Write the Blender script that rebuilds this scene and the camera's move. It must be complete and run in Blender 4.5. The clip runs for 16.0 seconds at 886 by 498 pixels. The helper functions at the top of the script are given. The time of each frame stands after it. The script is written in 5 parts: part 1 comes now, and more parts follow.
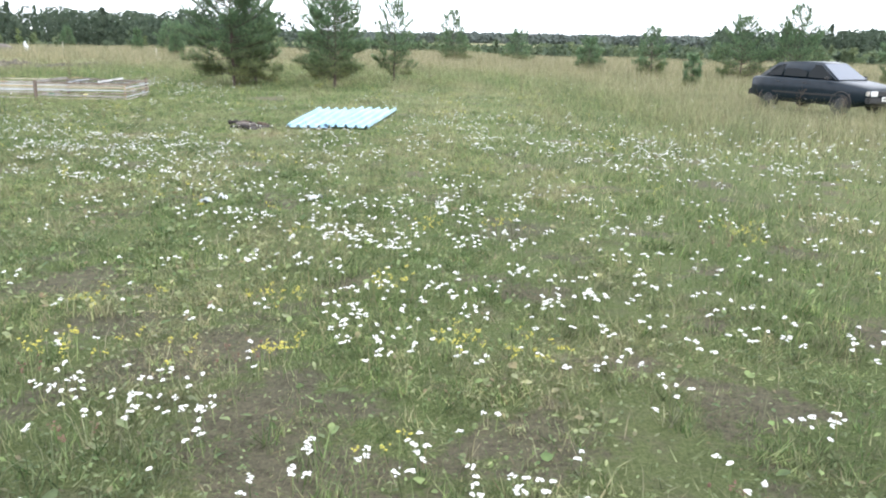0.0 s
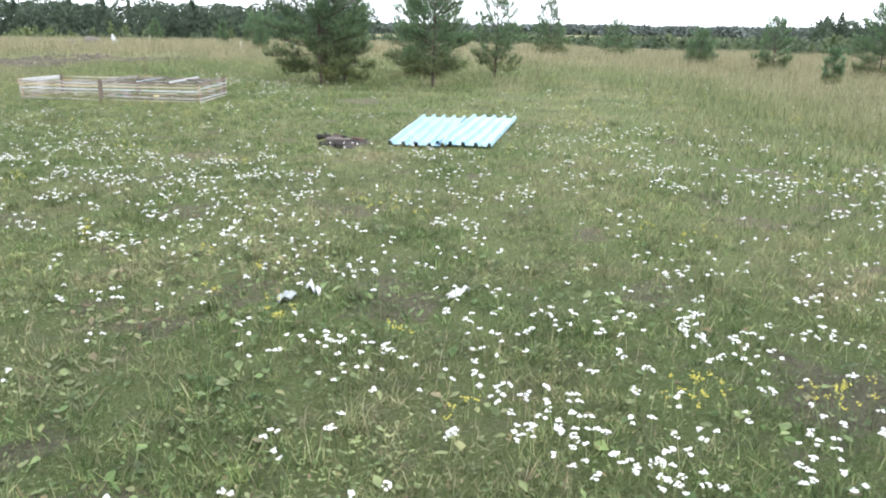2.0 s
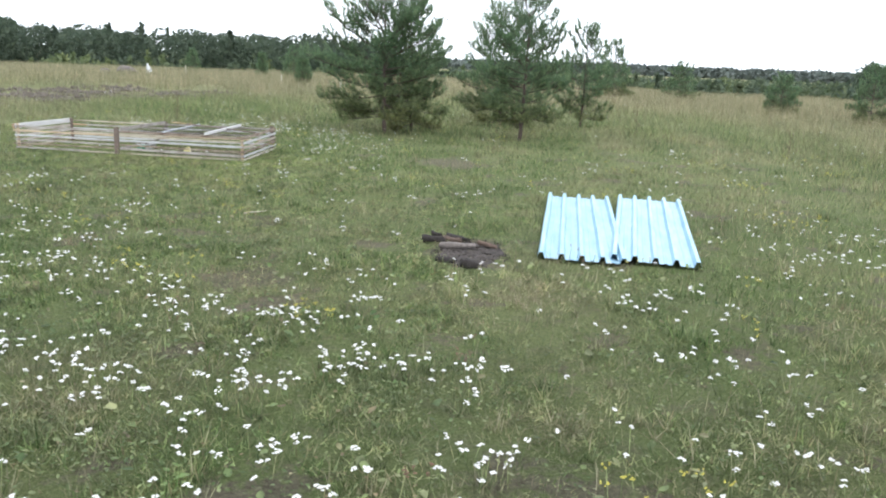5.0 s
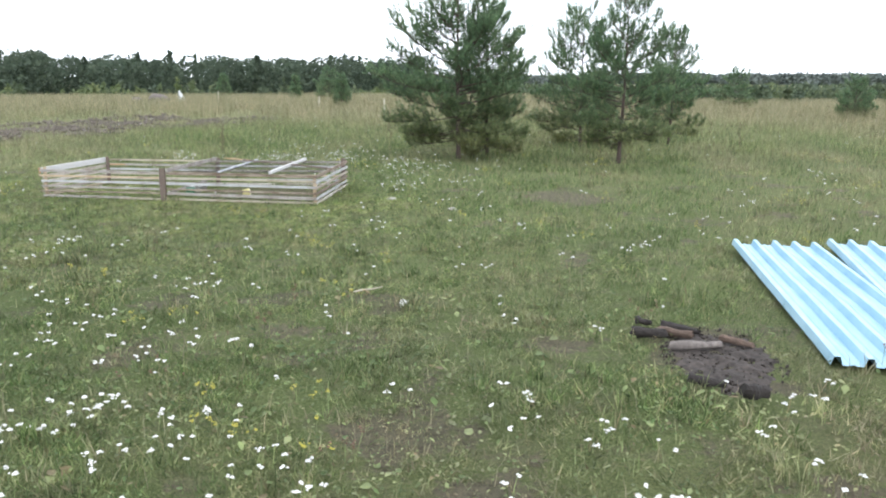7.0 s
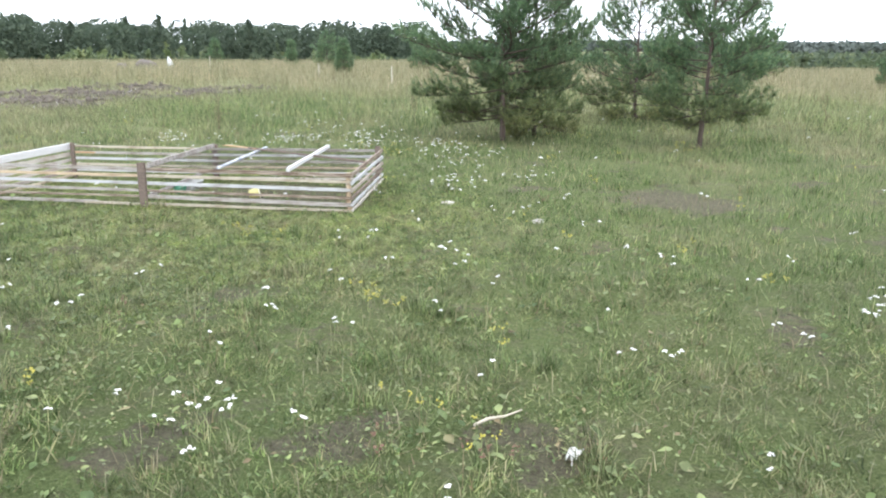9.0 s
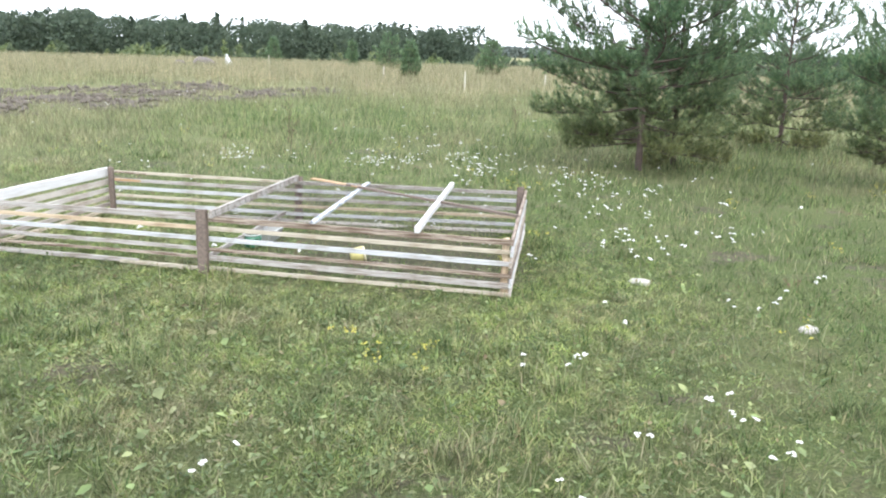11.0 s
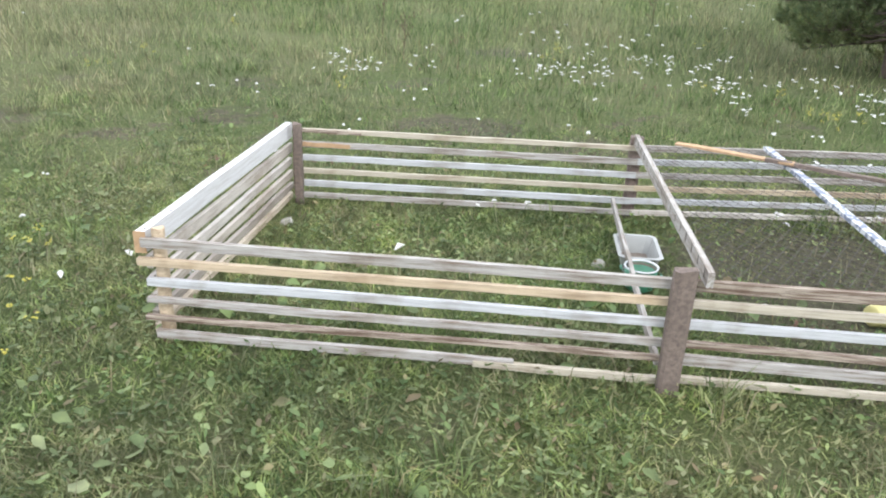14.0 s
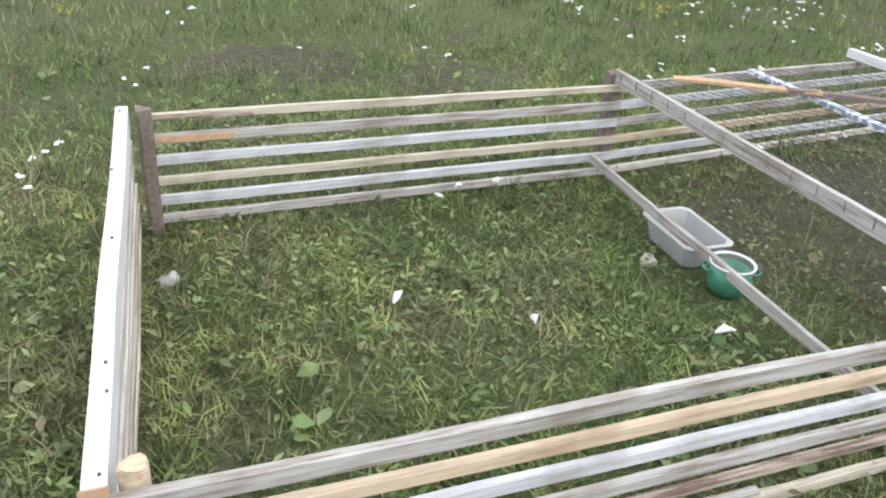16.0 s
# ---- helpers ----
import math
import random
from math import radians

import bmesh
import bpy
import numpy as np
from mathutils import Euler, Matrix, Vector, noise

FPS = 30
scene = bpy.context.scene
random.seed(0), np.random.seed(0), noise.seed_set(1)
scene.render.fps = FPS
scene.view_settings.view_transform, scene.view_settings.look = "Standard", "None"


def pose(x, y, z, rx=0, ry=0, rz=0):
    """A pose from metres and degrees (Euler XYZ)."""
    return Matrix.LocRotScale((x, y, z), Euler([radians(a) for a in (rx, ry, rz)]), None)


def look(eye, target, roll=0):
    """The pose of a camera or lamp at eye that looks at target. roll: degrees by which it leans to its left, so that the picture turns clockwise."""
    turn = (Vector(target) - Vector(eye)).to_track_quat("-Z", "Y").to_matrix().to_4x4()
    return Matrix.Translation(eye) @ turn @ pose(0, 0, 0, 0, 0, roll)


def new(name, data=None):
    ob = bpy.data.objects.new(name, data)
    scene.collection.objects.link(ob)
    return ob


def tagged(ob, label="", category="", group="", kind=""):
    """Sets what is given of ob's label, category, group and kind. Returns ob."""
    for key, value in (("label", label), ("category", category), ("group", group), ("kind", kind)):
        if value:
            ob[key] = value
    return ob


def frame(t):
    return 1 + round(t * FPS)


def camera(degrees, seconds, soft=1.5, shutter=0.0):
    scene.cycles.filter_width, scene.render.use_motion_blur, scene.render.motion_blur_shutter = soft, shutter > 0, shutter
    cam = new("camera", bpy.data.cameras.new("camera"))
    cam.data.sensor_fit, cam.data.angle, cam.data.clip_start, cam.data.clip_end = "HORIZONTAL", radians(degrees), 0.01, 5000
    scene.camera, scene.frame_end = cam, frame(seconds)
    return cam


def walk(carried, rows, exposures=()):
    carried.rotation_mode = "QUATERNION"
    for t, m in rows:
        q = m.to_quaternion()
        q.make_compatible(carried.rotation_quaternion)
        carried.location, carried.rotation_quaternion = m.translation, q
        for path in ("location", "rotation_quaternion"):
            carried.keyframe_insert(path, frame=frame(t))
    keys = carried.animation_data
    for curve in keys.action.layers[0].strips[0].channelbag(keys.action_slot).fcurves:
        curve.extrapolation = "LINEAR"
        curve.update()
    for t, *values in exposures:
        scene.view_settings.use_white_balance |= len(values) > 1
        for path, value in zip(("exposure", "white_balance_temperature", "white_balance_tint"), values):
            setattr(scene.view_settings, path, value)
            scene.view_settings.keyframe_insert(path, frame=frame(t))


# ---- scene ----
cam = camera(58.3, 16.0, soft=2.0)
PATH = [
    (0, (10.028, -19.820, 1.598), (10.026, -17.928, 1.098), 1.1),
    (0.5, (9.845, -19.081, 1.595), (9.876, -17.199, 1.056), 1.6),
    (1, (9.567, -18.093, 1.591), (9.363, -16.230, 1.023), -0.3),
    (1.5, (9.302, -17.451, 1.603), (9.149, -15.571, 1.076), 2.7),
    (2, (9.084, -16.641, 1.607), (8.896, -14.763, 1.085), 1.0),
    (2.5, (8.807, -15.919, 1.623), (8.561, -14.064, 1.044), 3.7),
    (3, (8.512, -15.162, 1.623), (8.173, -13.305, 1.102), 2.7),
    (3.5, (8.206, -14.515, 1.644), (7.869, -12.641, 1.186), 3.0),
    (4, (7.888, -13.863, 1.668), (7.590, -11.995, 1.161), 0.2),
    (4.5, (7.460, -13.520, 1.740), (7.117, -11.651, 1.266), 1.0),
    (5, (7.245, -12.618, 1.710), (6.991, -10.728, 1.265), 2.4),
    (5.2, (7.113, -12.335, 1.734), (6.834, -10.446, 1.297), 1.2),
    (7.3, (5.404, -9.901, 1.649), (5.058, -8.014, 1.257), -0.2),
    (7.5, (5.233, -9.640, 1.650), (4.799, -7.765, 1.291), -2.0),
    (8, (4.849, -9.008, 1.649), (4.537, -7.127, 1.206), 0.9),
    (8.5, (4.584, -8.373, 1.610), (4.328, -6.475, 1.198), 0.2),
    (8.7, (4.478, -8.077, 1.619), (4.181, -6.197, 1.155), 0.3),
    (10.8, (3.112, -5.393, 1.599), (2.801, -3.530, 1.081), 1.0),
    (11, (2.850, -5.162, 1.590), (2.441, -3.308, 1.114), 2.0),
    (11.5, (2.310, -4.739, 1.587), (1.908, -2.898, 1.054), 3.8),
    (12, (1.711, -4.317, 1.552), (1.211, -2.520, 0.955), 1.6),
    (12.5, (1.173, -3.995, 1.535), (0.762, -2.192, 0.892), 2.5),
    (13, (0.493, -3.513, 1.506), (0.031, -1.736, 0.826), -0.9),
    (13.5, (0.019, -3.129, 1.512), (-0.347, -1.326, 0.842), 2.4),
    (14, (-0.424, -2.651, 1.472), (-0.655, -0.862, 0.708), 2.3),
    (14.5, (-0.741, -2.312, 1.415), (-0.949, -0.461, 0.688), 2.6),
    (15, (-1.119, -1.875, 1.358), (-1.125, -0.057, 0.525), 4.2),
    (15.5, (-1.411, -1.477, 1.329), (-1.215, 0.297, 0.425), 4.8),
    (16, (-1.609, -1.212, 1.323), (-1.009, 0.421, 0.338), 4.9),
]
walk(cam, [(t, look(eye, target, roll)) for t, eye, target, roll in PATH],
     [(0, 0.39), (0.5, 0.36), (1.5, 0.30), (3, 0.26), (3.5, 0.07), (4, 0.08), (5, 0.0), (7.5, 0.03), (8, -0.06), (8.5, 0.22), (11, 0.54), (11.5, 0.46), (12.5, 0.40), (14, 0.22), (15.5, -0.12), (16, 0.08)])

# ---- world and light ----
world = bpy.data.worlds.new("sky")
scene.world = world
world.use_nodes = True
wn, wl = world.node_tree.nodes, world.node_tree.links
wn.clear()
SUN_ELEV, SUN_AZ = 48.0, 150.0
sky = wn.new("ShaderNodeTexSky")
sky.sky_type = "NISHITA"
sky.sun_disc = False
sky.sun_elevation, sky.sun_rotation = radians(SUN_ELEV), radians(SUN_AZ)
geo = wn.new("ShaderNodeTexCoord")
cloud = wn.new("ShaderNodeTexNoise")
cloud.inputs["Scale"].default_value, cloud.inputs["Detail"].default_value = 2.6, 5.0
stretch = wn.new("ShaderNodeMapping")
stretch.inputs["Scale"].default_value = (1, 1, 3.0)
ramp = wn.new("ShaderNodeValToRGB")
ramp.color_ramp.elements[0].position, ramp.color_ramp.elements[0].color = 0.30, (0.45, 0.45, 0.45, 1)
ramp.color_ramp.elements[1].position, ramp.color_ramp.elements[1].color = 0.44, (1, 1, 1, 1)
cover = wn.new("ShaderNodeMix")
cover.data_type = "RGBA"
thin = wn.new("ShaderNodeVectorMath")
thin.operation = "SCALE"
thin.inputs["Scale"].default_value = 0.12
back = wn.new("ShaderNodeBackground")
outw = wn.new("ShaderNodeOutputWorld")
wl.new(geo.outputs["Generated"], stretch.inputs["Vector"])
wl.new(stretch.outputs["Vector"], cloud.inputs["Vector"])
wl.new(cloud.outputs["Fac"], ramp.inputs["Fac"])
wl.new(sky.outputs["Color"], thin.inputs[0])
wl.new(ramp.outputs["Color"], cover.inputs["Factor"])
wl.new(thin.outputs["Vector"], cover.inputs["A"])
cover.inputs["B"].default_value = (1.92, 2.03, 2.24, 1)
wl.new(cover.outputs["Result"], back.inputs["Color"])
back.inputs["Strength"].default_value = 1.0
wl.new(back.outputs["Background"], outw.inputs["Surface"])

sun = new("sun", bpy.data.lights.new("sun", "SUN"))
sun.data.energy, sun.data.angle, sun.data.color = 1.5, radians(14), (1.0, 0.98, 0.95)
saz, sel = radians(SUN_AZ), radians(SUN_ELEV)
sun.matrix_world = look((math.sin(saz) * 40 * math.cos(sel), math.cos(saz) * 40 * math.cos(sel), 40 * math.sin(sel)), (0, 0, 0))


# ---- materials ----
def material(name):
    m = bpy.data.materials.new(name)
    m.use_nodes = True
    nt = m.node_tree
    return m, nt, nt.nodes["Principled BSDF"]


def node(nt, kind, **inputs):
    n = nt.nodes.new(kind)
    for key, value in inputs.items():
        n.inputs[key].default_value = value
    return n


def noise_tex(nt, scale, detail=4.0, rough=0.6, stretched=None, coord="Object"):
    n = node(nt, "ShaderNodeTexNoise", Scale=scale, Detail=detail, Roughness=rough)
    tc = nt.nodes.new("ShaderNodeTexCoord")
    if stretched:
        mp = node(nt, "ShaderNodeMapping", Scale=stretched)
        nt.links.new(tc.outputs[coord], mp.inputs["Vector"])
        nt.links.new(mp.outputs["Vector"], n.inputs["Vector"])
    else:
        nt.links.new(tc.outputs[coord], n.inputs["Vector"])
    return n


def ramp_of(nt, source, stops):
    r = nt.nodes.new("ShaderNodeValToRGB")
    els = r.color_ramp.elements
    while len(els) < len(stops):
        els.new(0.5)
    for e, (p, c) in zip(els, stops):
        e.position, e.color = p, (*c, 1)
    nt.links.new(source, r.inputs["Fac"])
    return r


def mixed(nt, fac, a, b, blend="MIX"):
    m = nt.nodes.new("ShaderNodeMix")
    m.data_type, m.blend_type = "RGBA", blend
    for key, v in (("Factor", fac), ("A", a), ("B", b)):
        if isinstance(v, (int, float)):
            m.inputs[key].default_value = v
        elif isinstance(v, tuple):
            m.inputs[key].default_value = (*v, 1)
        else:
            nt.links.new(v, m.inputs[key])
    return m.outputs["Result"]


def bump(nt, bsdf, height, strength=0.4, distance=0.01):
    b = node(nt, "ShaderNodeBump", Strength=strength, Distance=distance)
    nt.links.new(height, b.inputs["Height"])
    nt.links.new(b.outputs["Normal"], bsdf.inputs["Normal"])


def attr(nt, name):
    a = nt.nodes.new("ShaderNodeAttribute")
    a.attribute_name = name
    return a.outputs["Fac"]


def plain(name, colour, rough=0.6, metal=0.0, vary=0.15, scale=30.0, relief=0.1):
    m, nt, b = material(name)
    n = noise_tex(nt, scale)
    n2 = noise_tex(nt, scale * 0.12)
    lo = tuple(c * (1 - vary) for c in colour)
    hi = tuple(min(1, c * (1 + vary)) for c in colour)
    r = ramp_of(nt, n.outputs["Fac"], [(0.3, lo), (0.7, hi)])
    c = mixed(nt, n2.outputs["Fac"], r.outputs["Color"], lo)
    nt.links.new(c, b.inputs["Base Color"])
    b.inputs["Roughness"].default_value, b.inputs["Metallic"].default_value = rough, metal
    if relief:
        bump(nt, b, n.outputs["Fac"], relief, 0.005)
    return m


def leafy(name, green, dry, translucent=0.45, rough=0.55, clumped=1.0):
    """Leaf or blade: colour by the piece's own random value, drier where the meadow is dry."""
    m, nt, b = material(name)
    g = nt.nodes.new("ShaderNodeNewGeometry")
    rg = ramp_of(nt, g.outputs["Random Per Island"], green)
    rd = ramp_of(nt, g.outputs["Random Per Island"], dry)
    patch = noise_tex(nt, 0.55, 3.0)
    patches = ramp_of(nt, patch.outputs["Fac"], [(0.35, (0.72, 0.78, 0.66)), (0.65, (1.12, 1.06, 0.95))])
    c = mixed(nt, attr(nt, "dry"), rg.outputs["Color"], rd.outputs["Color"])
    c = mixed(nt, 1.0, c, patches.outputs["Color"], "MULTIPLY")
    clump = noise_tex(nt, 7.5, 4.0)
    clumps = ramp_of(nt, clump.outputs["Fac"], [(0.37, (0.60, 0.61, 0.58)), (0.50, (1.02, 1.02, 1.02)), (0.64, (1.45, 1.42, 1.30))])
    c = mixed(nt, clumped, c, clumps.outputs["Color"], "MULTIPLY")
    nt.links.new(c, b.inputs["Base Color"])
    b.inputs["Roughness"].default_value = rough
    b.inputs["Specular IOR Level"].default_value = 0.25
    t = nt.nodes.new("ShaderNodeBsdfTranslucent")
    nt.links.new(c, t.inputs["Color"])
    mx = node(nt, "ShaderNodeMixShader", Fac=translucent)
    nt.links.new(b.outputs["BSDF"], mx.inputs[1])
    nt.links.new(t.outputs["BSDF"], mx.inputs[2])
    nt.links.new(mx.outputs["Shader"], nt.nodes["Material Output"].inputs["Surface"])
    return m


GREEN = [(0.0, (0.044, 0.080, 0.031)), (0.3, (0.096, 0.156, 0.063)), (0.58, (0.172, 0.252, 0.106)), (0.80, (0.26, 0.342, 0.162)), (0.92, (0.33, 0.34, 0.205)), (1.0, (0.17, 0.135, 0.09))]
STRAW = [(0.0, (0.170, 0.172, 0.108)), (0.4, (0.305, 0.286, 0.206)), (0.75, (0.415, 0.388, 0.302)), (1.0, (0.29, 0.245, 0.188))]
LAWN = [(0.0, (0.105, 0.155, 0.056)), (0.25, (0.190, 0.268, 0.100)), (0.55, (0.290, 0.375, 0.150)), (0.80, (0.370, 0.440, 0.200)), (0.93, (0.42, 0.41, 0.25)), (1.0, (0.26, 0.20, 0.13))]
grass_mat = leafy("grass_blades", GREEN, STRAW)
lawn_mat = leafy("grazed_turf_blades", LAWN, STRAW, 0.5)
weed_mat = leafy("broad_leaves", [(0.0, (0.080, 0.132, 0.055)), (0.35, (0.145, 0.215, 0.095)), (0.65, (0.205, 0.282, 0.130)), (0.86, (0.255, 0.325, 0.160)), (0.93, (0.25, 0.225, 0.14)), (1.0, (0.18, 0.135, 0.09))], STRAW, 0.4, 0.5)
needle_mat = leafy("pine_needles", [(0.0, (0.108, 0.188, 0.130)), (0.5, (0.165, 0.262, 0.172)), (0.85, (0.225, 0.318, 0.205)), (1.0, (0.27, 0.30, 0.18))],
                   [(0.0, (0.14, 0.16, 0.07)), (1.0, (0.22, 0.21, 0.10))], 0.45, 0.45)
# woodland greens lifted and turned bluish, so they carry some distance haze
forest_mat = leafy("hazed_forest_leaves", [(0.0, (0.072, 0.100, 0.084)), (0.5, (0.082, 0.115, 0.092)), (1.0, (0.098, 0.132, 0.098))],
                   [(0.0, (0.15, 0.20, 0.095)), (1.0, (0.24, 0.28, 0.14))], 0.35, 0.7, 0.0)
# pale blue-green because the haze of the distance is mixed into the colour
far_mat = leafy("hazed_distant_forest", [(0.0, (0.120, 0.148, 0.160)), (1.0, (0.160, 0.188, 0.190))], [(0.0, (0.10, 0.12, 0.08)), (1.0, (0.12, 0.14, 0.09))], 0.1, 0.8, 0.0)
petal_mat = plain("white_petals", (0.64, 0.64, 0.615), 0.7, 0, 0.06, 200, 0)
yellow_mat = plain("yellow_petals", (0.42, 0.38, 0.06), 0.7, 0, 0.2, 120, 0)
bark_mat = plain("pine_bark", (0.12, 0.09, 0.075), 0.9, 0, 0.45, 40, 0.7)
post_mat = plain("weathered_bark_post", (0.20, 0.155, 0.13), 0.9, 0, 0.45, 60, 0.6)
twig_mat = plain("dry_stalk", (0.14, 0.10, 0.065), 0.9, 0, 0.3, 60, 0)
char_mat = plain("charred_wood", (0.036, 0.030, 0.027), 0.9, 0, 0.6, 45, 0.8)
log_mat = plain("grey_log", (0.20, 0.175, 0.16), 0.9, 0, 0.5, 35, 0.6)
brown_log_mat = plain("brown_log", (0.15, 0.105, 0.08), 0.9, 0, 0.5, 35, 0.6)
ash_mat = plain("ash_and_soil", (0.070, 0.057, 0.049), 0.95, 0, 0.75, 26, 1.0)
soil_mat = plain("ploughed_soil", (0.165, 0.142, 0.116), 0.95, 0, 0.5, 14, 0.6)
net_mat = plain("net_wire", (0.11, 0.095, 0.085), 0.6, 0.3, 0.3, 90, 0)
enamel_mat = plain("green_enamel", (0.06, 0.23, 0.14), 0.3, 0, 0.3, 14, 0.05)
rim_mat = plain("white_enamel_rim", (0.55, 0.57, 0.58), 0.35, 0, 0.05, 30, 0)
inside_mat = plain("enamel_inside", (0.21, 0.175, 0.145), 0.5, 0, 0.3, 20, 0)
tray_mat = plain("cloudy_plastic", (0.40, 0.41, 0.40), 0.35, 0, 0.15, 12, 0)
tub_mat = plain("yellow_plastic", (0.62, 0.56, 0.24), 0.45, 0, 0.15, 20, 0)
lid_mat = plain("pale_yellow_lid", (0.78, 0.74, 0.52), 0.45, 0, 0.1, 20, 0)
stone_mat = plain("pale_stone", (0.42, 0.40, 0.36), 0.85, 0, 0.2, 40, 0.4)
stake_mat = plain("pale_stake", (0.55, 0.52, 0.44), 0.8, 0, 0.15, 30, 0.2)

# sawn boards: each with its own tone, grain along the length
board_mat, nt, b = material("sawn_board")
info = nt.nodes.new("ShaderNodeObjectInfo")
tone = ramp_of(nt, info.outputs["Random"], [(0.0, (0.30, 0.275, 0.25)), (0.3, (0.48, 0.435, 0.375)), (0.55, (0.60, 0.59, 0.575)), (0.8, (0.56, 0.475, 0.34)), (1.0, (0.38, 0.32, 0.26))])
grain = noise_tex(nt, 6.0, 8.0, 0.7, (1.0, 22.0, 22.0))
streak = ramp_of(nt, grain.outputs["Fac"], [(0.30, (0.52, 0.47, 0.42)), (0.5, (0.92, 0.90, 0.88)), (0.72, (1.12, 1.10, 1.06))])
stain = noise_tex(nt, 2.2, 4.0, 0.6)
stains = ramp_of(nt, stain.outputs["Fac"], [(0.36, (0.42, 0.34, 0.28)), (0.47, (0.85, 0.82, 0.8)), (0.56, (1, 1, 1))])
c = mixed(nt, 1.0, tone.outputs["Color"], streak.outputs["Color"], "MULTIPLY")
c = mixed(nt, 0.75, c, stains.outputs["Color"], "MULTIPLY")
nt.links.new(c, b.inputs["Base Color"])
b.inputs["Roughness"].default_value = 0.75
bump(nt, b, grain.outputs["Fac"], 0.35, 0.004)

def wood(name, light, dark, streaky):
    """A sawn face of one tone with bark-brown streaks along it."""
    m, nt, b = material(name)
    g = noise_tex(nt, 5.0, 8.0, 0.7, (1.0, 20.0, 20.0))
    r = ramp_of(nt, g.outputs["Fac"], [(streaky - 0.06, dark), (streaky + 0.05, tuple(0.75 * c for c in light)), (streaky + 0.2, light)])
    w = noise_tex(nt, 3.0, 4.0, 0.6)
    sp = ramp_of(nt, w.outputs["Fac"], [(0.38, (0.62, 0.55, 0.48)), (0.5, (1, 1, 1))])
    nt.links.new(mixed(nt, 0.8, r.outputs["Color"], sp.outputs["Color"], "MULTIPLY"), b.inputs["Base Color"])
    b.inputs["Roughness"].default_value = 0.75
    bump(nt, b, g.outputs["Fac"], 0.35, 0.004)
    return m


cream_mat = wood("cream_board", (0.49, 0.44, 0.35), (0.28, 0.21, 0.14), 0.37)
pale_mat = wood("pale_grey_board", (0.50, 0.51, 0.52), (0.34, 0.32, 0.30), 0.36)
barky_mat = wood("bark_edged_board", (0.44, 0.37, 0.30), (0.13, 0.085, 0.06), 0.50)
dark_mat = wood("weathered_dark_board", (0.34, 0.27, 0.22), (0.11, 0.08, 0.06), 0.50)

streaked_mat = wood("pale_board_with_bark_streaks", (0.44, 0.415, 0.385), (0.19, 0.145, 0.11), 0.43)
tan_mat = wood("tan_board", (0.54, 0.43, 0.30), (0.33, 0.22, 0.14), 0.36)

# planed board, nearly white
white_mat, nt, b = material("fresh_white_board")
grain = noise_tex(nt, 6.0, 8.0, 0.7, (1.0, 22.0, 22.0))
streak = ramp_of(nt, grain.outputs["Fac"], [(0.3, (0.46, 0.445, 0.43)), (0.6, (0.62, 0.62, 0.625))])
nt.links.new(streak.outputs["Color"], b.inputs["Base Color"])
b.inputs["Roughness"].default_value = 0.7
bump(nt, b, grain.outputs["Fac"], 0.25, 0.003)

# bark-edged lath with orange wood
orange_mat = plain("orange_pine_wood", (0.50, 0.33, 0.19), 0.8, 0, 0.3, 30, 0.3)

# pale lath with blue print
print_mat, nt, b = material("printed_lath")
ck = noise_tex(nt, 42.0, 1.0, 0.5)
pr = ramp_of(nt, ck.outputs["Fac"], [(0.47, (0.19, 0.215, 0.28)), (0.54, (0.56, 0.57, 0.58))])
nt.links.new(pr.outputs["Color"], b.inputs["Base Color"])
b.inputs["Roughness"].default_value = 0.6

# galvanised sheet
zinc_mat, nt, b = material("pale_blue_sheet")
n = noise_tex(nt, 3.0, 5.0, 0.6, (3.0, 0.6, 1.0))
r = ramp_of(nt, n.outputs["Fac"], [(0.3, (0.235, 0.42, 0.54)), (0.5, (0.315, 0.50, 0.61)), (0.7, (0.40, 0.58, 0.67))])
nt.links.new(r.outputs["Color"], b.inputs["Base Color"])
b.inputs["Roughness"].default_value, b.inputs["Metallic"].default_value = 0.42, 0.1
n2 = noise_tex(nt, 9.0, 3.0)
bump(nt, b, n2.outputs["Fac"], 0.08, 0.01)

# meadow floor: litter, moss and bare soil
ground_mat, nt, b = material("meadow_floor")
fine = noise_tex(nt, 55.0, 8.0, 0.85)
mid = noise_tex(nt, 4.0, 5.0, 0.65)
wide = noise_tex(nt, 0.35, 4.0, 0.6)
turf = ramp_of(nt, fine.outputs["Fac"], [(0.34, (0.058, 0.074, 0.034)), (0.47, (0.130, 0.170, 0.072)), (0.60, (0.215, 0.262, 0.118)), (0.72, (0.29, 0.285, 0.175))])
soil = ramp_of(nt, fine.outputs["Fac"], [(0.30, (0.092, 0.082, 0.066)), (0.48, (0.165, 0.152, 0.122)), (0.58, (0.198, 0.202, 0.142)), (0.75, (0.29, 0.265, 0.22))])
straw = ramp_of(nt, fine.outputs["Fac"], [(0.30, (0.13, 0.135, 0.072)), (0.55, (0.225, 0.218, 0.128)), (0.75, (0.32, 0.295, 0.195))])
soil = mixed(nt, 0.7, soil.outputs["Color"], ramp_of(nt, noise_tex(nt, 16.0, 6.0, 0.8).outputs["Fac"], [(0.36, (0.55, 0.52, 0.48)), (0.52, (1.05, 1.0, 0.95)), (0.66, (1.3, 1.18, 1.08))]).outputs["Color"], "MULTIPLY")
thinness = ramp_of(nt, mid.outputs["Fac"], [(0.50, (0, 0, 0)), (0.72, (0.75, 0.75, 0.75))])
c = mixed(nt, thinness.outputs["Color"], turf.outputs["Color"], soil)
c = mixed(nt, attr(nt, "dry"), c, straw.outputs["Color"])
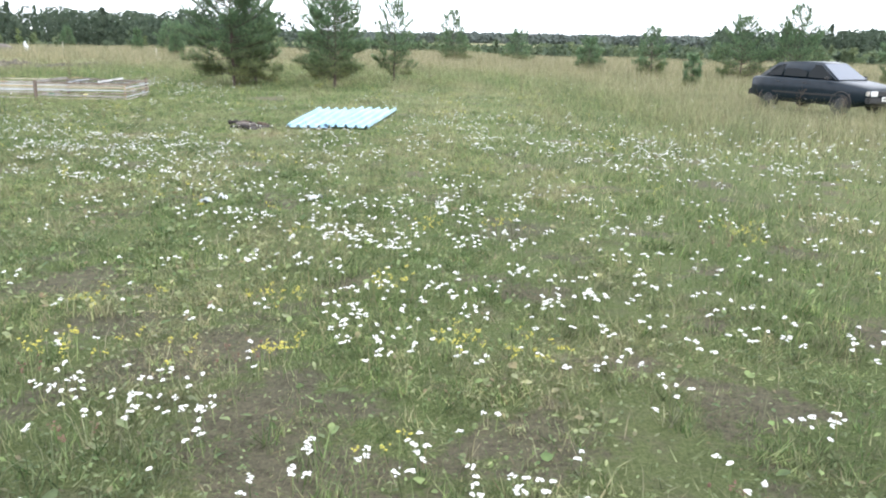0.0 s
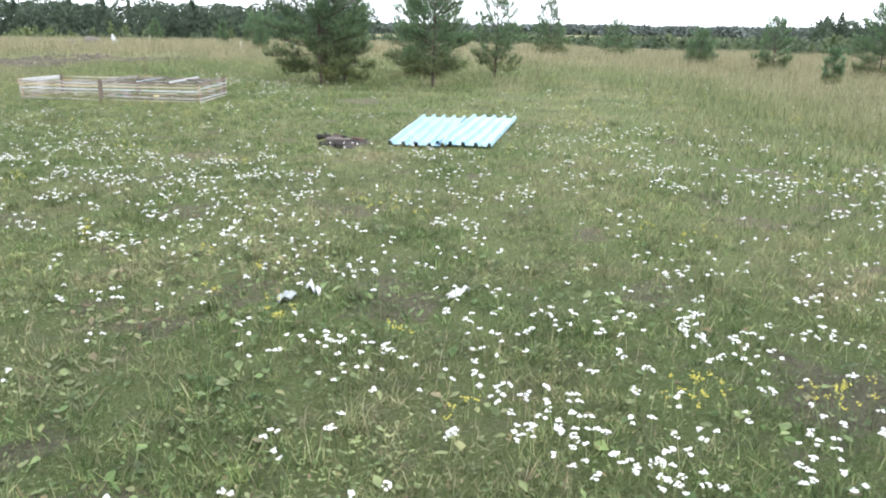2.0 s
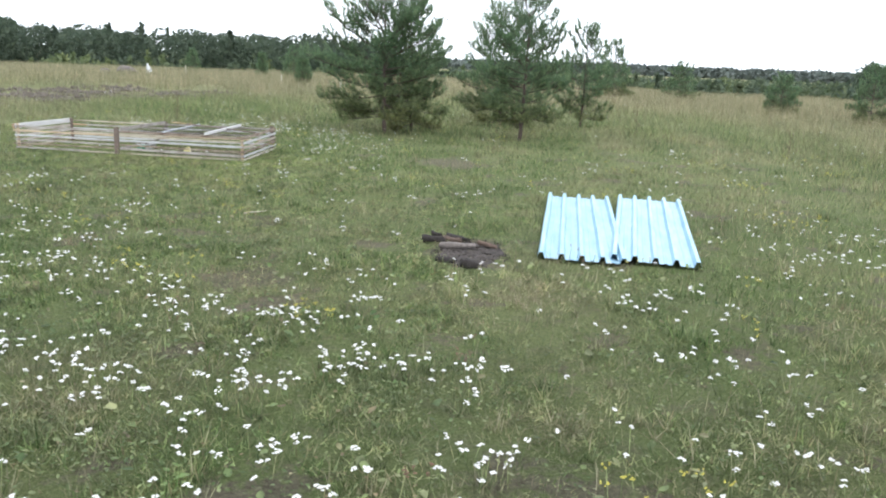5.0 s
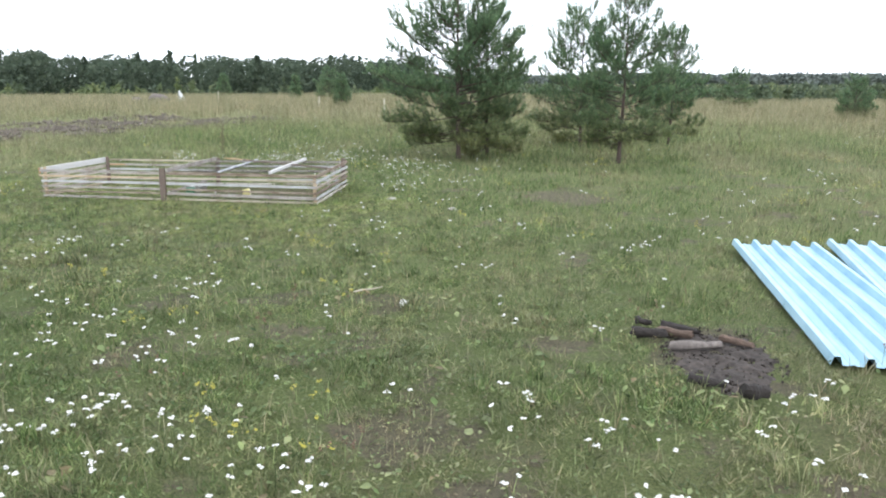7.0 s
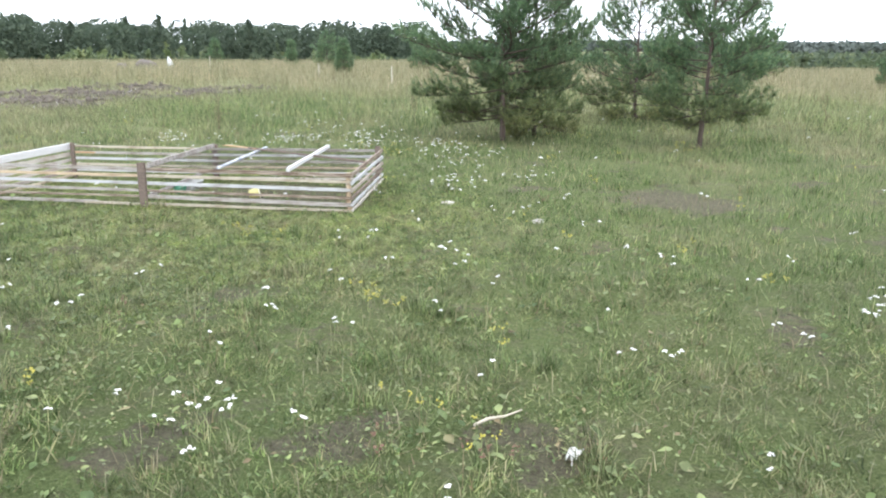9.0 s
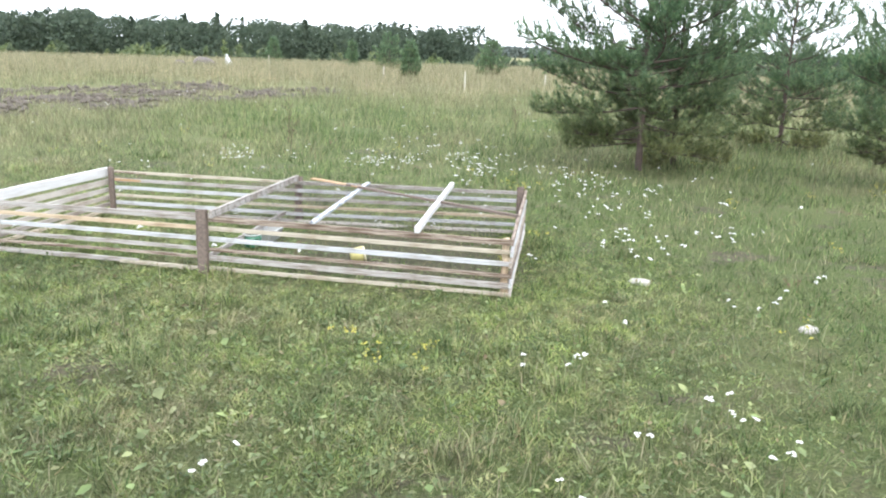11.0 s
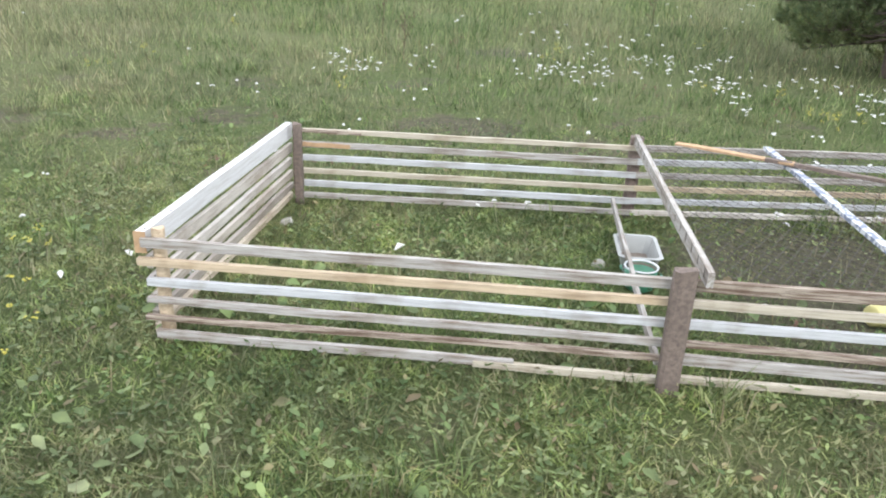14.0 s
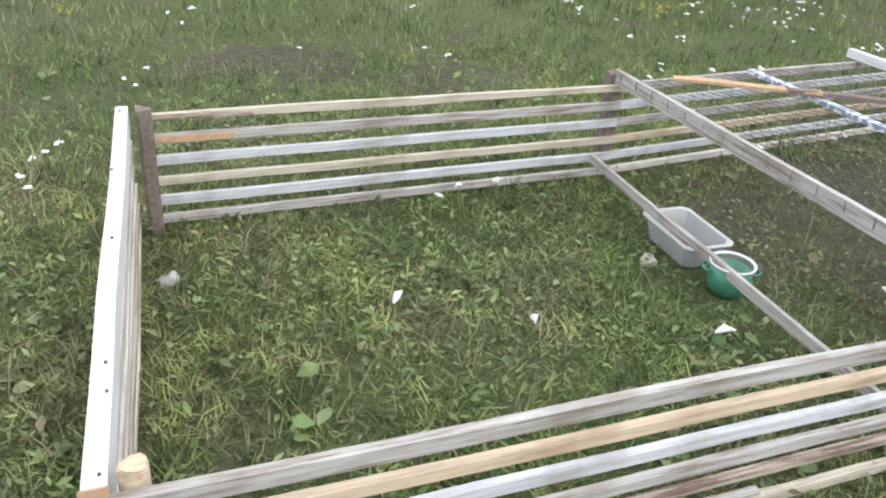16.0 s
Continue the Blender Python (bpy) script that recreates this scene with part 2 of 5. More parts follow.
ragged = noise_tex(nt, 7.0, 6.0, 0.75)
lift = nt.nodes.new("ShaderNodeMath")
lift.operation, lift.inputs[1].default_value, lift.inputs[2].default_value = "MULTIPLY_ADD", 2.0, -1.0
nt.links.new(ragged.outputs["Fac"], lift.inputs[0])
patchy = nt.nodes.new("ShaderNodeMath")
patchy.operation = "ADD"
nt.links.new(lift.outputs["Value"], patchy.inputs[0])
nt.links.new(attr(nt, "soil"), patchy.inputs[1])
bared = ramp_of(nt, patchy.outputs["Value"], [(0.30, (0, 0, 0)), (0.55, (1, 1, 1))])
c = mixed(nt, bared.outputs["Color"], c, soil)
shade = ramp_of(nt, wide.outputs["Fac"], [(0.35, (0.80, 0.84, 0.76)), (0.65, (1.1, 1.06, 1.0))])
c = mixed(nt, 1.0, c, shade.outputs["Color"], "MULTIPLY")
nt.links.new(c, b.inputs["Base Color"])
b.inputs["Roughness"].default_value = 0.95
b.inputs["Specular IOR Level"].default_value = 0.1
bump(nt, b, fine.outputs["Fac"], 1.0, 0.04)

# car
paint_mat, nt, b = material("dark_green_blue_paint")
dust = noise_tex(nt, 5.0, 5.0, 0.65)
pc = ramp_of(nt, dust.outputs["Fac"], [(0.35, (0.005, 0.011, 0.018)), (0.75, (0.010, 0.019, 0.029))])
nt.links.new(pc.outputs["Color"], b.inputs["Base Color"])
b.inputs["Roughness"].default_value, b.inputs["Metallic"].default_value = 0.30, 0.0
b.inputs["Coat Weight"].default_value = 0.15
b.inputs["Coat Roughness"].default_value = 0.12
b.inputs["Specular IOR Level"].default_value = 0.22
glass_mat, nt, b = material("tinted_car_glass")
b.inputs["Base Color"].default_value = (0.012, 0.015, 0.017, 1)
b.inputs["Roughness"].default_value = 0.08
b.inputs["Specular IOR Level"].default_value = 0.14
# paler and bluer than the side glass: sky reflection partly painted into the base
screen_mat, nt, b = material("sky_toned_windscreen")
b.inputs["Base Color"].default_value = (0.10, 0.115, 0.15, 1)
b.inputs["Roughness"].default_value = 0.10
b.inputs["IOR"].default_value = 1.9
rubber_mat = plain("tyre_rubber", (0.03, 0.03, 0.03), 0.85, 0, 0.3, 30, 0.2)
hub_mat = plain("dusty_steel_wheel", (0.055, 0.055, 0.058), 0.6, 0.3, 0.2, 30, 0.1)
trim_mat = plain("black_car_plastic", (0.025, 0.025, 0.026), 0.6, 0, 0.2, 30, 0.1)
lamp_mat = plain("headlamp_lens", (0.80, 0.81, 0.82), 0.15, 0.2, 0.05, 60, 0)
plate_mat = plain("white_plate", (0.80, 0.80, 0.80), 0.5, 0, 0.03, 60, 0)
bar_mat = plain("plate_bars", (0.04, 0.04, 0.045), 0.6, 0, 0.05, 60, 0)
amber_mat = plain("pale_lens", (0.50, 0.46, 0.42), 0.3, 0, 0.1, 60, 0)


# ---- helpers of this scene ----
def mesh_of(name, verts, faces, mat, attrs=()):
    """A mesh from arrays: verts (n, 3), faces (m, k)."""
    verts, faces = np.asarray(verts, np.float32), np.asarray(faces, np.int32)
    me = bpy.data.meshes.new(name)
    me.vertices.add(len(verts))
    me.vertices.foreach_set("co", verts.ravel())
    k = faces.shape[1]
    me.loops.add(faces.size)
    me.loops.foreach_set("vertex_index", faces.ravel())
    me.polygons.add(len(faces))
    me.polygons.foreach_set("loop_start", np.arange(0, faces.size, k, dtype=np.int32))
    me.update(calc_edges=True)
    for key, values in attrs:
        me.attributes.new(key, "FLOAT", "POINT").data.foreach_set("value", np.asarray(values, np.float32))
    me.materials.append(mat)
    me.validate()
    return me


def part(name, bm, mat, parent=None, label="", smooth=False):
    me = bpy.data.meshes.new(name)
    bm.normal_update()
    bm.to_mesh(me)
    bm.free()
    me.materials.append(mat)
    if smooth:
        me.polygons.foreach_set("use_smooth", [True] * len(me.polygons))
    ob = new(name, me)
    if parent:
        ob.parent = parent
    return tagged(ob, label)


def thing(name, at, label, category, group="", turn=0.0):
    ob = new(name)
    ob.empty_display_size = 0.2
    ob.matrix_world = pose(*at, 0, 0, turn)
    return tagged(ob, label, category, group)


def smooth01(v):
    v = np.clip(v, 0, 1)
    return v * v * (3 - 2 * v)


def waves(x, y, seed, size):
    """Smooth pseudo-random field, about -1 to 1, with features of that size in metres."""
    r = np.random.RandomState(seed)
    out = np.zeros_like(np.asarray(x, float))
    for _ in range(7):
        a, p, s = r.uniform(0, 6.283), r.uniform(0, 6.283), r.uniform(0.6, 1.9)
        out = out + np.sin((x * math.cos(a) + y * math.sin(a)) * 6.283 / (size * s) + p)
    return out / 3.2


# ---- the lie of the land ----
SOIL = [(9.5, -17.15, 0.5), (7.6, -14.7, 0.55), (2.5, -4.7, 0.22), (5.5, 1.2, 0.8), (2.1, -2.8, 0.3), (-1.1, 3.1, 0.5), (-0.2, 2.75, 0.4), (0.30, -1.99, 0.16), (6.5, -5.3, 0.42), (6.58, -5.8, 0.34),
        (4.3, -4.6, 0.3), (1.25, 0.7, 0.95), (0.55, 0.85, 0.5), (1.75, 0.35, 0.5), (10.6, -13.05, 0.42), (8.25, -15.55, 0.32), (8.65, -16.1, 0.38), (9.15, -16.72, 0.3), (11.5, -16.6, 0.35), (10.5, -16.85, 0.3), (4.9, -6.8, 0.4), (3.8, 1.6, 0.3), (-0.9, 6.6, 0.5), (8.9, -15.9, 0.4), (3.0, -2.1, 0.15), (8.15, -11.7, 0.24), (7.4, -12.1, 0.30), (3.42, -4.65, 0.2), (3.73, -5.45, 0.28), (2.65, -4.8, 0.3), (4.15, -4.58, 0.2)]


def soil_at(x, y):
    s = np.zeros_like(np.asarray(x, float))
    edge = 1 + 0.35 * waves(x, y, 5, 0.5)
    for px, py, pr in SOIL:
        s = np.maximum(s, 1 - smooth01((np.hypot(x - px, y - py) / (pr * edge) - 0.55) / 0.75))
    thin = 0.75 * smooth01((waves(x, y, 31, 1.5) + 0.5 * waves(x, y, 32, 0.5) - 0.45) / 0.8)
    thin = thin * (1 - 0.75 * np.exp(-((x / 4.5) ** 2 + ((y + 0.5) / 4) ** 2))) * (1 - smooth01((y - 3) / 5))
    trodden = 0.92 * np.exp(-((x - 1.2) / 0.95) ** 4 - ((y - 0.75) / 0.72) ** 4)
    return np.maximum(np.maximum(s * 0.72, thin), np.maximum(trodden, plough_at(x, y)))


def plough_at(x, y):
    """The ploughed strip that runs behind the pen."""
    centre = -13.6 + (y - 8.0) * 0.23 + 0.5 * waves(x, y, 8, 5)
    across = np.abs(x - centre)
    along = smooth01((y - 5) / 3) * (1 - smooth01((y - 21) / 4))
    broken = smooth01((waves(x, y, 36, 2.6) + 0.45) / 0.8)
    return (1 - smooth01((across - 3.2) / 2.2)) * along * (0.32 + 0.68 * broken)


def dry_at(x, y):
    """How straw-coloured the meadow is: fresh round the pen, dry far out."""
    n = waves(x, y, 3, 9.0)
    d = 0.10 + 0.85 * smooth01((y - 9 + 3 * n) / 22)
    d = np.maximum(d, 0.75 * smooth01((x - 10.5 + 1.5 * n) / 7) * smooth01((y + 13) / 10))
    d = np.maximum(d, 0.60 * smooth01((-x - 4.5 + n) / 4) * smooth01((y - 4.5) / 3))
    lawn = 1 - smooth01((np.hypot((x - 0.8) / 6.5, (y + 0.5) / 6.5) - 0.6) / 0.6)
    d = np.maximum(d, 0.32 + 0.15 * n + 0.22 * waves(x, y, 33, 1.9)) * (1 - 0.50 * lawn)
    d = d + 0.16 * waves(x, y, 34, 0.45) + 0.10 * waves(x, y, 35, 0.2)
    d = d + 0.22 * np.exp(-((x - 0.6) / 2.6) ** 2 - ((y + 3.2) / 1.7) ** 2)
    return np.clip(d, 0, 1)


def tall_at(x, y):
    """Height of the grass: trodden short by the pen, knee-high far out."""
    n = waves(x, y, 4, 4.0)
    t = 0.070 - 0.022 * np.exp(-((x / 4.5) ** 2 + ((y + 0.5) / 4.5) ** 2) ** 2) + 0.15 * smooth01((y - 3.0 + 0.6 * n) / 6)
    t = t + 0.24 * smooth01((y - 14) / 12)
    t = np.maximum(t, 0.06 + 0.32 * smooth01((x - 10.5 + n) / 6) * smooth01((y + 11) / 8))
    t = np.maximum(t, 0.06 + 0.17 * smooth01((-x - 4 + 0.5 * n) / 3) * smooth01((y - 3) / 3))
    return t * (1 - 0.7 * soil_at(x, y))


def ground_z(x, y):
    x, y = np.asarray(x, float), np.asarray(y, float)
    z = -0.32 * smooth01((x - 10.5) / 8) * smooth01((y + 14) / 12)
    far = np.hypot(x, y)
    z = z - (2.2 + 1.5 * smooth01((-x - 4) / 30) - 0.7 * smooth01((x - 12) / 25)) * smooth01((far - 45) / 140)
    near_pen = smooth01((np.hypot(x - 0.2, (y - 0.6) * 1.3) - 2.6) / 2.0)
    z = z + 0.022 * waves(x, y, 1, 2.6) * near_pen + 0.05 * waves(x, y, 2, 14) * smooth01((far - 9) / 10)
    z = z + 0.045 * np.clip(1 - (np.hypot(x - 0.30, y + 1.99) / 0.22) ** 2, 0, 1)
    z = z + 0.04 * plough_at(x, y) * waves(x, y, 6, 0.9)
    return z


def axis(lo, hi, step, limit):
    a = list(np.arange(lo, hi + step / 2, step))
    s = step
    while a[-1] < limit:
        s *= 1.16
        a.append(a[-1] + s)
    s = step
    while a[0] > -limit:
        s *= 1.16
        a.insert(0, a[0] - s)
    return np.array(a)


gx, gy = axis(-15, 24, 0.28, 3200), axis(-23, 26, 0.28, 3200)
GX, GY = np.meshgrid(gx, gy)
nx, ny = len(gx), len(gy)
idx = np.arange(nx * ny).reshape(ny, nx)
quads = np.stack([idx[:-1, :-1], idx[:-1, 1:], idx[1:, 1:], idx[1:, :-1]], -1).reshape(-1, 4)
gv = np.stack([GX.ravel(), GY.ravel(), ground_z(GX.ravel(), GY.ravel())], -1)
gm = mesh_of("ground", gv, quads, ground_mat, [("soil", soil_at(gv[:, 0], gv[:, 1])), ("dry", dry_at(gv[:, 0], gv[:, 1]) * (0.35 + 0.65 * smooth01((gv[:, 1] + 4) / 12)))])
gm.polygons.foreach_set("use_smooth", [True] * len(gm.polygons))
ground = tagged(new("ground", gm), "uneven meadow ground with turf, dry litter and bare soil", "ground", kind="structure")


# ---- pines ----
def tube(verts, faces, pts, radii, sides=5):
    """Adds a tapered tube along the points."""
    base = len(verts)
    for i, (p, r) in enumerate(zip(pts, radii)):
        d = (Vector(pts[min(i + 1, len(pts) - 1)]) - Vector(pts[max(i - 1, 0)])).normalized()
        u = d.orthogonal().normalized()
        w = d.cross(u)
        for k in range(sides):
            a = 6.2832 * k / sides
            verts.append(Vector(p) + r * (math.cos(a) * u + math.sin(a) * w))
    for i in range(len(pts) - 1):
        for k in range(sides):
            k2 = (k + 1) % sides
            faces.append((base + i * sides + k, base + i * sides + k2, base + (i + 1) * sides + k2, base + (i + 1) * sides + k))


def needle_mesh(name, shoots, per, length, width, rng, dry):
    """Shoots (n, 6): start and end; each gets a brush of needles."""
    s = np.repeat(np.asarray(shoots, float), per, axis=0)
    n = len(s)
    a, ax = s[:, :3], s[:, 3:] - s[:, :3]
    un = ax / (np.linalg.norm(ax, axis=1, keepdims=True) + 1e-9)
    base = a + ax * rng.uniform(0, 1, (n, 1))
    side = rng.normal(0, 1, (n, 3))
    side -= un * np.sum(side * un, 1, keepdims=True)
    side /= np.linalg.norm(side, axis=1, keepdims=True) + 1e-9
    d = un * rng.uniform(0.45, 1.1, (n, 1)) + side * rng.uniform(0.5, 0.95, (n, 1))
    d /= np.linalg.norm(d, axis=1, keepdims=True)
    tip = base + d * length * rng.uniform(0.7, 1.25, (n, 1))
    w = np.cross(d, rng.normal(0, 1, (n, 3)))
    w /= np.linalg.norm(w, axis=1, keepdims=True) + 1e-9
    w *= width / 2
    v = np.stack([base - w, base + w, tip], 1).reshape(-1, 3)
    return mesh_of(name, v, np.arange(3 * n).reshape(-1, 3), needle_mat, [("dry", np.repeat(np.clip(dry(v[::3]), 0, 1), 3))])


def pine(at, height, radius, clear, seed, label, detail=1.0, lean=0.0, side=(0.0, 1.0)):
    """A young pine: whorls of up-curving limbs with brushes of needles. side: an azimuth in degrees, and how much longer the limbs are there."""
    rng = np.random.RandomState(seed)
    x, y = at
    z = float(ground_z(x, y))
    t = thing("pine_tree", (x, y, z), label, "tree", "young pines on the meadow")
    verts, faces = [], []
    n = 9
    bend = rng.uniform(-0.05, 0.05, 2)
    pts = [Vector((lean * (i / n) ** 1.5 + bend[0] * math.sin(3 * i / n), bend[1] * math.sin(2.5 * i / n), height * 0.97 * i / n - 0.05)) for i in range(n + 1)]
    tube(verts, faces, pts, [(0.0115 * height + 0.006) * (1 - 0.93 * i / n) for i in range(n + 1)], 8)
    me = mesh_of("trunk", [tuple(v) for v in verts], faces, bark_mat)
    me.polygons.foreach_set("use_smooth", [True] * len(me.polygons))
    new("trunk", me).parent = t

    def trunk_at(zz):
        k = min(max((zz + 0.05) / (height * 0.97) * n, 0), n - 0.001)
        i = int(k)
        return pts[i].lerp(pts[i + 1], k - i)

    lv, lf, shoots = [], [], []
    single = detail >= 1.0
    up = Vector((0, 0, 1))
    zz = clear
    while zz < height * 0.93:
        u = (zz - clear) / (height - clear)
        count = rng.randint(4, 6) if u < 0.55 else 3
        a0 = rng.uniform(0, 6.283)
        for k in range(count):
            az = a0 + 6.283 * k / count + rng.uniform(-0.35, 0.35)
            reach = radius * min(1.0, 0.60 + 1.5 * u) * (1 - u) ** 0.66 * rng.uniform(0.62, 1.12) + 0.12
            reach *= 1 + (side[1] - 1) * max(0, math.cos(az - radians(side[0]))) ** 2 * (1 - u)
            elev = radians(-16 + 78 * u - 12 * u * u + rng.uniform(-9, 10))
            start = trunk_at(zz + rng.uniform(-0.09, 0.09))
            hd = Vector((math.cos(az), math.sin(az), 0))
            sw = Vector((-hd.y, hd.x, 0)) * rng.uniform(-0.12, 0.12)
            curve = rng.uniform(0.10, 0.34) * (0.7 + 0.7 * u - 0.6 * u * u)
            line = []
            for i in range(7):
                f = i / 6
                line.append(start + reach * (hd * f * math.cos(elev) + sw * math.sin(3.0 * f) + up * (f * math.sin(elev) + curve * f * f)))
            if single:
                lv, lf = [], []
            tube(lv, lf, line, [(0.006 + 0.010 * reach) * (1 - 0.82 * i / 6) for i in range(7)], 4)
            # a pair of side twigs at each year's joint, each with brushes that turn upwards
            years = max(2, int(reach / (0.16 + 0.07 * u) * detail ** 0.3))
            for j in range(years):
                f = 0.26 + 0.70 * (j + rng.uniform(0, 0.5)) / years
                i = min(int(f * 6), 5)
                p = line[i].lerp(line[i + 1], f * 6 - i)
                along = (line[i + 1] - line[i]).normalized()
                cross = along.cross(up).normalized()
                for sgn in (1, -1, rng.choice((-0.3, 0.3))):
                    d = (along * rng.uniform(0.6, 1.0) + cross * sgn * rng.uniform(0.6, 1.0) + up * rng.uniform(-0.1, 0.65)).normalized()
                    ln = (0.10 + 0.50 * reach * (1 - f)) * rng.uniform(0.6, 1.15)
                    bend_up = up * ln * rng.uniform(0.05, 0.35)
                    q = p + d * ln + bend_up
                    tube(lv, lf, [p, p + d * ln * 0.5 + bend_up * 0.25, q], [0.005, 0.004, 0.003], 3)
                    m = max(1, int(round(ln / 0.13 * detail ** 0.4)))
                    for e in range(m):
                        g = (e + rng.uniform(0.3, 1)) / m
                        b0 = p + d * ln * g + bend_up * g * g
                        dd = (d * 0.8 + Vector(rng.uniform(-0.8, 0.8, 3)) + up * rng.uniform(0.15, 0.75)).normalized()
                        shoots.append((*b0, *(b0 + dd * rng.uniform(0.10, 0.20))))
                    shoots.append((*q, *(q + (d * 0.7 + up * rng.uniform(0.3, 1.2)).normalized() * rng.uniform(0.12, 0.22))))
            if single:
                new("limb", mesh_of("limb", [tuple(v) for v in lv], lf, bark_mat)).parent = t
            # the leader of the limb and its upright candles
            tip = line[-1]
            shoots.append((*line[-2], *tip))
            for c in range(3):
                dd = (hd * (0.45 if c == 0 else 0.2) + up * (1.0 + u) + Vector(rng.uniform(-0.45, 0.45, 3))).normalized()
                shoots.append((*tip, *(tip + dd * rng.uniform(0.12, 0.20) * (1.0 + 0.9 * u if c == 0 else 1.0))))
        zz += rng.uniform(0.17, 0.27) * (1.0 if height > 2.2 else 0.65)
    top = trunk_at(height * 0.86)
    for _ in range(5):
        dd = (up + Vector(rng.uniform(-0.5, 0.5, 3)) * Vector((1, 1, 0.3))).normalized()
        shoots.append((*top, *(top + dd * rng.uniform(0.22, 0.36))))
    shoots.append((*top, *trunk_at(height * 0.95)))
    shoots.append((*trunk_at(height * 0.94), lean, 0.0, height))
    if not single:
        new("branchwork", mesh_of("branchwork", [tuple(v) for v in lv], lf, bark_mat)).parent = t
    big = 1 / detail ** (0.5 if single else 0.72)
    cm = needle_mesh("crown", shoots, int(34 * detail ** 0.5), 0.062 * (0.7 + 0.3 * big), 0.0105 * big, rng, lambda p: 0.95 * (1 - p[:, 2] / (0.40 * height)) + rng.normal(0, 0.12, len(p)))
    new("crown", cm).parent = t
    return t


pine((3.10, 6.55), 4.05, 1.75, 0.42, 11, "broad young pine with green needles and low spreading limbs", 1.3, 0.0, (190, 1.25))
pine((3.62, 7.35), 3.25, 1.15, 0.25, 19, "slender young pine growing close behind a broader one", 1.0)
pine((6.42, 6.15), 3.45, 1.25, 0.50, 29, "young pine with an open crown and bare lower trunk", 1.2, 0.05)
pine((5.65, 10.4), 3.45, 1.55, 0.25, 31, "young pine with dark dense low limbs in tall grass", 1.0)
pine((7.95, 11.7), 3.05, 1.0, 0.45, 37, "young pine with sparse lower whorls in dry grass", 0.9)
pine((10.4, 36.0), 3.25, 1.5, 0.2, 41, "bushy young pine in tall straw-coloured grass", 0.4)
pine((19.3, 33.5), 1.95, 1.2, 0.0, 43, "low bushy pine in tall straw-coloured grass", 0.4)
pine((22.0, 28.0), 2.75, 1.25, 0.0, 47, "bushy young pine with a thin leading shoot", 0.4)
pine((21.0, 16.7), 1.25, 0.35, 0.10, 53, "small pine seedling among dry grass", 0.5)
pine((26.0, 24.7), 3.3, 1.75, 0.0, 59, "dense young pine behind the parked car", 0.4)
pine((28.0, 22.5), 3.8, 1.9, 0.05, 61, "dense young pine with several leading shoots", 0.4)
pine((32.5, 20.5), 2.9, 1.6, 0.0, 67, "bushy young pine at the edge of the meadow", 0.35)
pine((-12.6, 46.5), 2.3, 1.2, 0.3, 71, "small rounded pine far out on the meadow", 0.3)
pine((-16.6, 50.5), 1.8, 0.5, 0.3, 73, "thin young pine far out on the meadow", 0.3)
pine((-27.0, 60.0), 2.2, 0.8, 0.2, 79, "narrow young pine far out on the meadow", 0.3)
pine((-5.2, 43.0), 2.0, 1.1, 0.2, 83, "bushy young pine far out on the meadow", 0.3)
pine((-7.5, 33.0), 1.7, 0.45, 0.3, 89, "thin pine sapling in dry grass", 0.4)
pine((15.5, 45.0), 2.4, 1.5, 0.1, 97, "bushy young pine far out on the meadow", 0.3)


# ---- woods far off ----
def clump_mesh(name, trees, per, leaf, rng, mat):
    """trees: rows of x, y, base z, height, radius, pointedness, dryness. Crowns of many small leaf clumps."""
    tr = np.repeat(np.asarray(trees, float), per, axis=0)
    n = len(tr)
    u = rng.uniform(0.02, 1, n)
    az = rng.uniform(0, 6.283, n)
    prof = np.where(tr[:, 5] > 0.5, (1 - u) ** 0.85, np.sqrt(np.clip(1 - (2 * u - 0.85) ** 2 / 1.35, 0, 1)))
    lump = 1 + 0.28 * np.sin(3 * az + tr[:, 0]) + 0.2 * np.sin(9 * u + 2 * az + tr[:, 1])
    rad = tr[:, 4] * prof * lump * rng.uniform(0.55, 1.0, n) ** 0.5
    c = np.stack([tr[:, 0] + rad * np.cos(az), tr[:, 1] + rad * np.sin(az), tr[:, 2] + u * tr[:, 3]], -1)
    a = rng.normal(0, 1, (n, 3))
    b = rng.normal(0, 1, (n, 3))
    sz = (leaf * rng.uniform(0.5, 1.3, n))[:, None]
    a *= sz / np.linalg.norm(a, axis=1, keepdims=True)
    b *= sz / np.linalg.norm(b, axis=1, keepdims=True)
    v = np.stack([c - a * 0.5, c + a * 0.5, c + b], 1).reshape(-1, 3)
    return mesh_of(name, v, np.arange(3 * n).reshape(-1, 3), mat, [("dry", np.repeat(tr[:, 6], 3))])


def belt(count, az0, az1, dist, depth, height, spread, pointed, dry, rng, spread_of=0.40):
    rows = []
    for _ in range(count):
        a, d = radians(rng.uniform(az0, az1)), dist + rng.uniform(0, depth)
        x, y = d * math.sin(a), d * math.cos(a)
        h = height * rng.uniform(1 - spread, 1 + spread)
        p = 1.0 if rng.uniform() < pointed else 0.0
        rows.append((x, y, float(ground_z(x, y)) - 0.3, h * (1.12 if p else 1.0), h * (0.24 if p else spread_of), p, dry * rng.uniform(0, 1)))
    return rows


